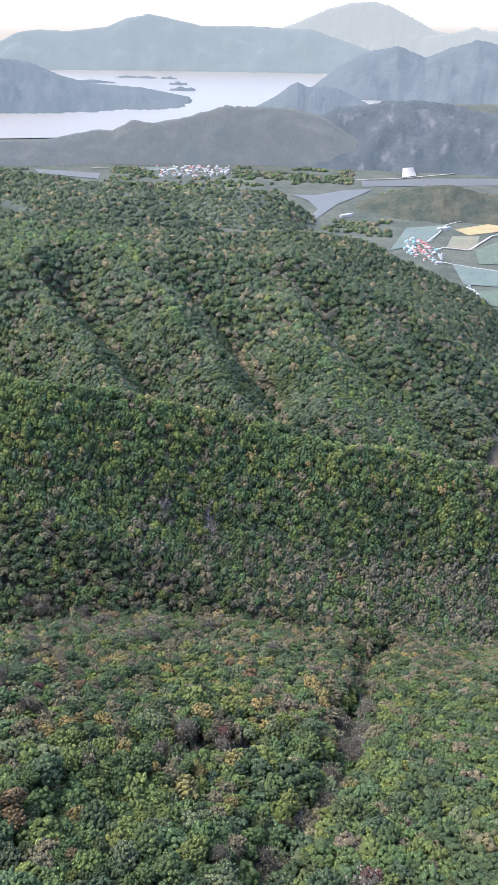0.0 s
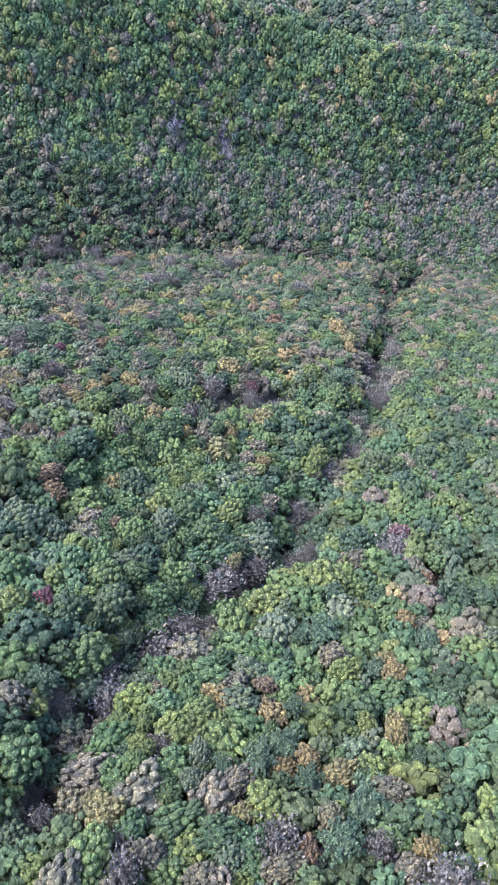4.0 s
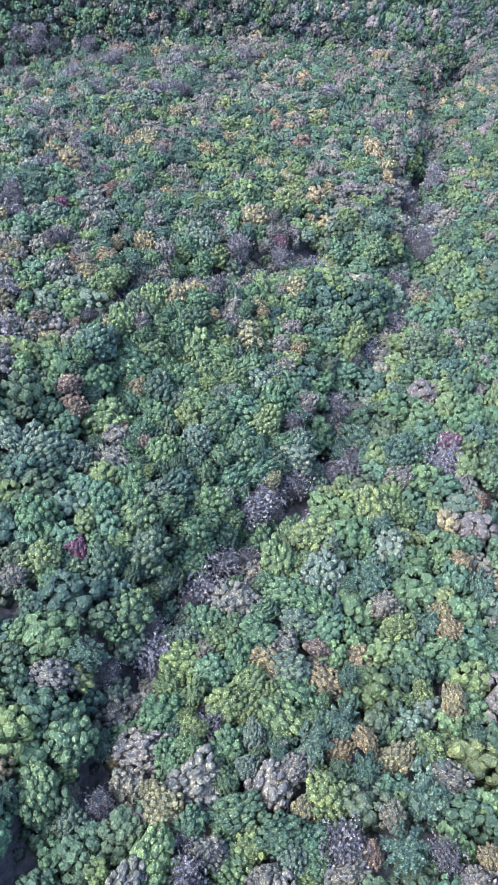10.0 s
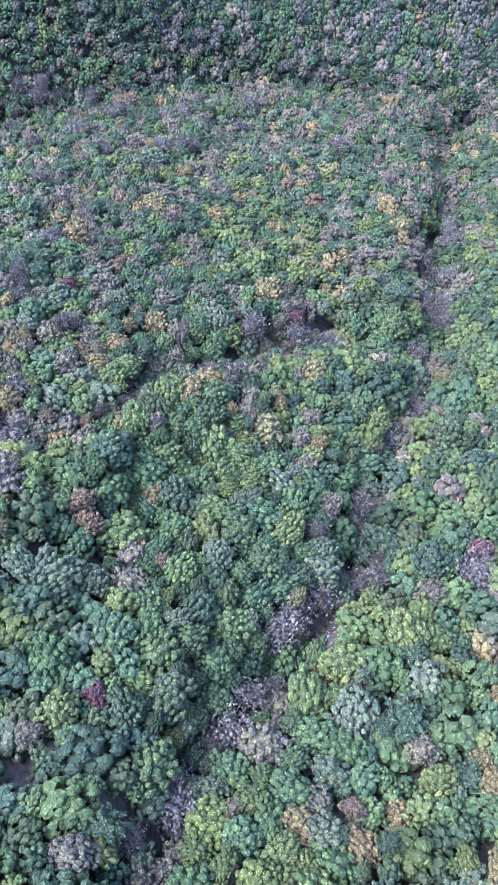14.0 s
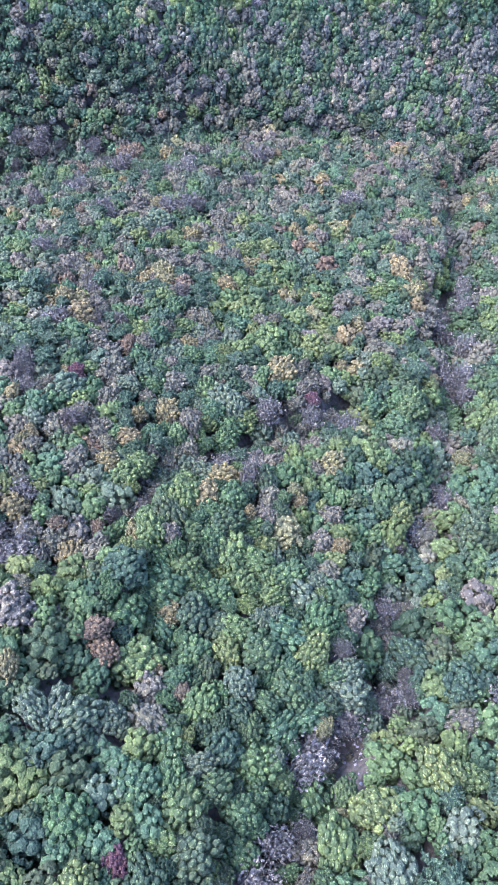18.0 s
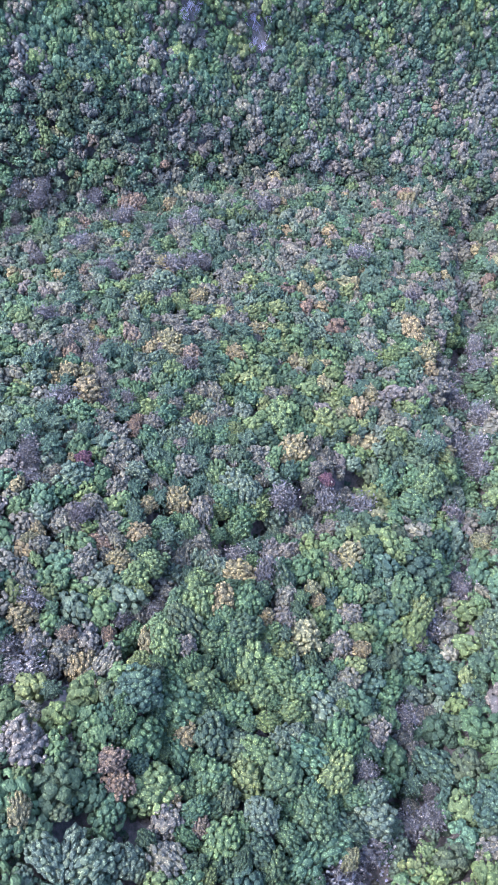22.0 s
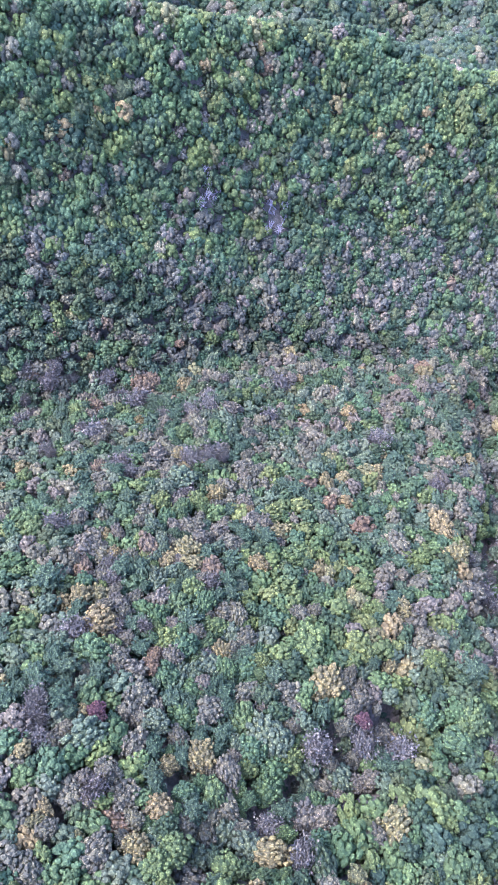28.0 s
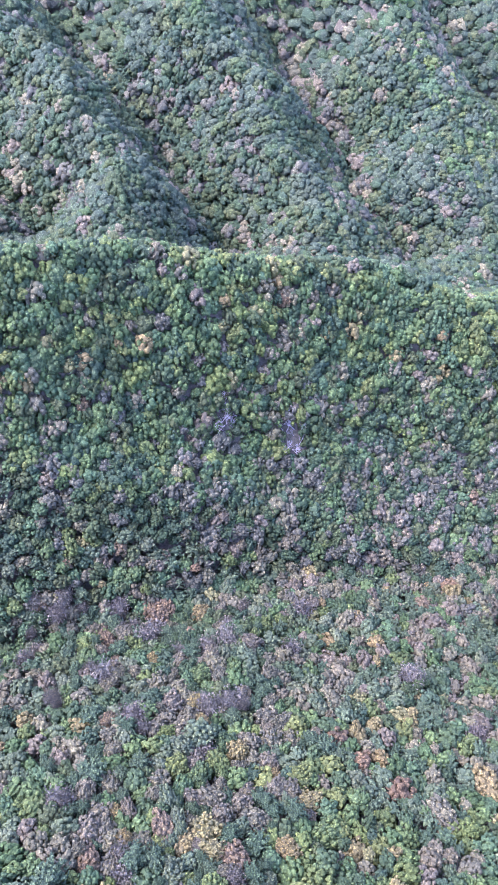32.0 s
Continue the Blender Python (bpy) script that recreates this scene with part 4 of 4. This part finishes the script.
FIELD_GREEN = rough_material("green field", [(0.036, 0.058, 0.044), (0.056, 0.084, 0.058)], 0.02)
FIELD_TEAL = rough_material("covered field", [(0.046, 0.074, 0.068), (0.072, 0.098, 0.086)], 0.02)
FIELD_YELLOW = rough_material("ripe field", [(0.17, 0.14, 0.065), (0.21, 0.175, 0.085)], 0.02)
FIELD_OLIVE = rough_material("stubble field", [(0.085, 0.09, 0.06), (0.115, 0.112, 0.078)], 0.02)
CONCRETE = rough_material("concrete", [(0.19, 0.19, 0.19), (0.26, 0.26, 0.25)], 0.1)
sheet("water", [(2.6, 2272), (4.5, 2275), (6.5, 2375), (8.5, 2414), (7.7, 2311), (6.1, 2160), (4.6, 1958), (4.1, 1955), (4.6, 2072), (3.9, 2194)][::-1], RIVER, "small reservoir among the hills", "water", 1.5)
sheet("water", [(7.7, 2445), (17.0, 2602), (17.6, 2753), (12.3, 2657), (7.6, 2550)], RIVER, "dark river at the foot of the rocky mountain", "water", 1.5)
sheet("water", [(-15.4, 2758), (-10.9, 2638), (-11.1, 2528), (-15.1, 2660)][::-1], RIVER, "pale pond in the valley", "water", 1.5)
sheet("field", [(14.5, 1912), (17.4, 2036), (17.5, 1924), (15.5, 1862)][::-1], FIELD_YELLOW, "ripe yellow rice field in the valley", "field", 1.0)
sheet("field", [(14.1, 1722), (14.4, 1837), (16.3, 1859), (16.1, 1717)][::-1], FIELD_OLIVE, "olive stubble field in the valley", "field", 1.1)
sheet("field", [(10.1, 1662), (11.1, 1896), (13.9, 1957), (13.0, 1766)][::-1], FIELD_TEAL, "blue-green field in the valley", "field", 1.2)
sheet("field", [(14.7, 1581), (17.9, 1569), (18.1, 1448), (15.7, 1443)], FIELD_TEAL, "covered blue-green field in the valley", "field", 1.3)
sheet("field", [(16.1, 1392), (18.2, 1429), (18.4, 1325), (17.1, 1330)][::-1], FIELD_GREEN, "dark green field in the valley", "field", 1.4)
sheet("field", [(16.1, 1717), (17.6, 1817), (17.9, 1614), (16.6, 1600)][::-1], FIELD_GREEN, "green field in the valley", "field", 1.5)
sheet("field", [(-8.6, 2765), (-5.2, 2770), (-6.4, 2700), (-9.6, 2715)][::-1], FIELD_TEAL, "blue-green fields by the town", "field", 1.0)


def road(points, width, label):
    v, f = [], []
    for (a0, f0), (a1, f1) in zip(points, points[1:]):
        p, q = flat_point(a0, f0, 2.2), flat_point(a1, f1, 2.2)
        s = unit(np.cross(q - p, (0, 0, 1))) * width / 2
        n = len(v)
        v += [p - s, p + s, q + s, q - s]
        f.append([n, n + 1, n + 2, n + 3])
    tagged(new("road", mesh_from("road", np.array(v), [np.array(f)], CONCRETE)), label, "road", kind="structure")


road([(7.2, 2568), (10.0, 2623), (12.3, 2716), (14.5, 2818), (19.5, 2879)], 7, "pale road along the foot of the mountain")
road([(13.0, 1603), (14.7, 1581), (19.0, 1548)], 4, "pale concrete road out of the village")
road([(12.7, 1762), (13.4, 1856), (13.9, 1957), (15.4, 2044), (19.2, 2266)], 4, "pale winding road through the fields")
road([(13.7, 1718), (15.7, 1712), (17.1, 1869), (19.0, 1960)], 5, "pale farm road between the fields")
road([(-11.5, 2755), (-8.5, 2720), (-6.0, 2690), (-3.0, 2650), (0.5, 2660)], 5, "pale road through the town")

# houses: walls, a gabled roof
WALL_WHITE = plain_material("white house wall", (0.40, 0.40, 0.39))
ROOFS = {"red": plain_material("red roof", (0.34, 0.12, 0.10)), "blue": plain_material("blue-green roof", (0.16, 0.36, 0.38)), "grey": plain_material("grey roof", (0.26, 0.26, 0.27)), "white": plain_material("white roof", (0.40, 0.41, 0.41))}


def house(az, far, w, d, h, colour, spin):
    at = flat_point(az, far, 0.0)
    root = new("house")
    root.matrix_world = pose(*at, 0, 0, spin)
    tagged(root, f"small white-walled house with a {colour} gabled roof", "house", group="houses in the valley")
    b = np.array([(sx * w / 2, sy * d / 2, z) for z in (0, h) for sx, sy in ((-1, -1), (1, -1), (1, 1), (-1, 1))])
    part("wall", mesh_from("wall", b, [np.array([[0, 1, 5, 4], [1, 2, 6, 5], [2, 3, 7, 6], [3, 0, 4, 7]])], WALL_WHITE), root)
    w, d = w * 1.12, d * 1.12
    v = np.array([(-w / 2, -d / 2, h), (w / 2, -d / 2, h), (w / 2, d / 2, h), (-w / 2, d / 2, h), (-w / 2, 0, h * 1.55), (w / 2, 0, h * 1.55)])
    part("roof", mesh_from("roof", v, [np.array([[0, 1, 5, 4], [2, 3, 4, 5], [3, 2, 1, 0]]), np.array([[3, 0, 4], [1, 2, 5]])], ROOFS[colour]), root)


hr = random.Random(5)
for k in range(84):
    s, t = hr.random(), hr.random()
    az, far = 11.0 + 2.9 * s, 1735 - 110 * s + (t - 0.5) * 150
    house(az, far, hr.uniform(5, 9), hr.uniform(4, 6.5), hr.uniform(2.5, 3.8), "red" if 0.3 < s < 0.7 and hr.random() < 0.6 else hr.choice(["grey", "white", "blue", "white"]), hr.uniform(0, 180))
for k in range(110):
    az, far = -6.9 + 5.2 * hr.random(), 2560 + 220 * hr.random()
    house(az, far, hr.uniform(6, 11), hr.uniform(5, 8), hr.uniform(3, 5), hr.choice(["white", "white", "grey", "white", "red"]), hr.uniform(0, 180))
for k in range(16):
    house(0.4 + 1.0 * hr.random(), 1850 + 50 * hr.random(), 10, 7, 4, hr.choice(["white", "blue"]), hr.uniform(0, 180))
for k in range(26):
    s = hr.random()
    house(16.0 + 2.2 * s + hr.uniform(-0.1, 0.1), 1430 - 150 * s + hr.uniform(-12, 12), hr.uniform(3, 7), 4, 2.5, "white", hr.uniform(0, 180))
for az, far in ((13.7, 2134), (14.2, 2150), (14.6, 2165), (13.6, 1900), (13.9, 1905), (6.6, 1991), (6.9, 2000)):
    house(az, far, 26, 9, 5, "white", 40)

# dam face by the river
pts = np.array([flat_point(10.5, 2640, 4), flat_point(11.4, 2690, 4), flat_point(11.15, 2760, 20), flat_point(10.45, 2720, 22)])
dam = np.concatenate([pts, pts + (0, 14, -4)])
tagged(new("spillway", mesh_from("spillway", dam, [np.array([[0, 1, 2, 3], [3, 2, 6, 7], [1, 5, 6, 2], [4, 0, 3, 7]])], CONCRETE)), "pale concrete spillway at the river below the mountain", "dam")

# stones of the stream bed on the slope
sr = np.random.default_rng(11)
sv, sf, n = [], [], 0
for k in range(420):
    x, y = 44 + sr.normal(0, 1.0) + (k % 20) * 0.25, 226 + (k % 20) * 0.7 + sr.normal(0, 0.6)
    if k > 300:
        x, y = -3 + sr.normal(0, 2.5), 93 + sr.normal(0, 2.5)
    s = sr.uniform(0.15, 0.5)
    p = ICO_V * s * sr.uniform(0.7, 1.3, (len(ICO_V), 3)) * (1, 1, 0.7) + (x, y, float(ground_height(x, y)) + 0.15)
    sv.append(p)
    sf.append(ICO_F + n)
    n += len(ICO_V)
tagged(new("stones", mesh_from("stones", np.concatenate(sv), [np.concatenate(sf)], STONE)), "pale grey stones in the dry stream bed", "stones", kind="stuff")
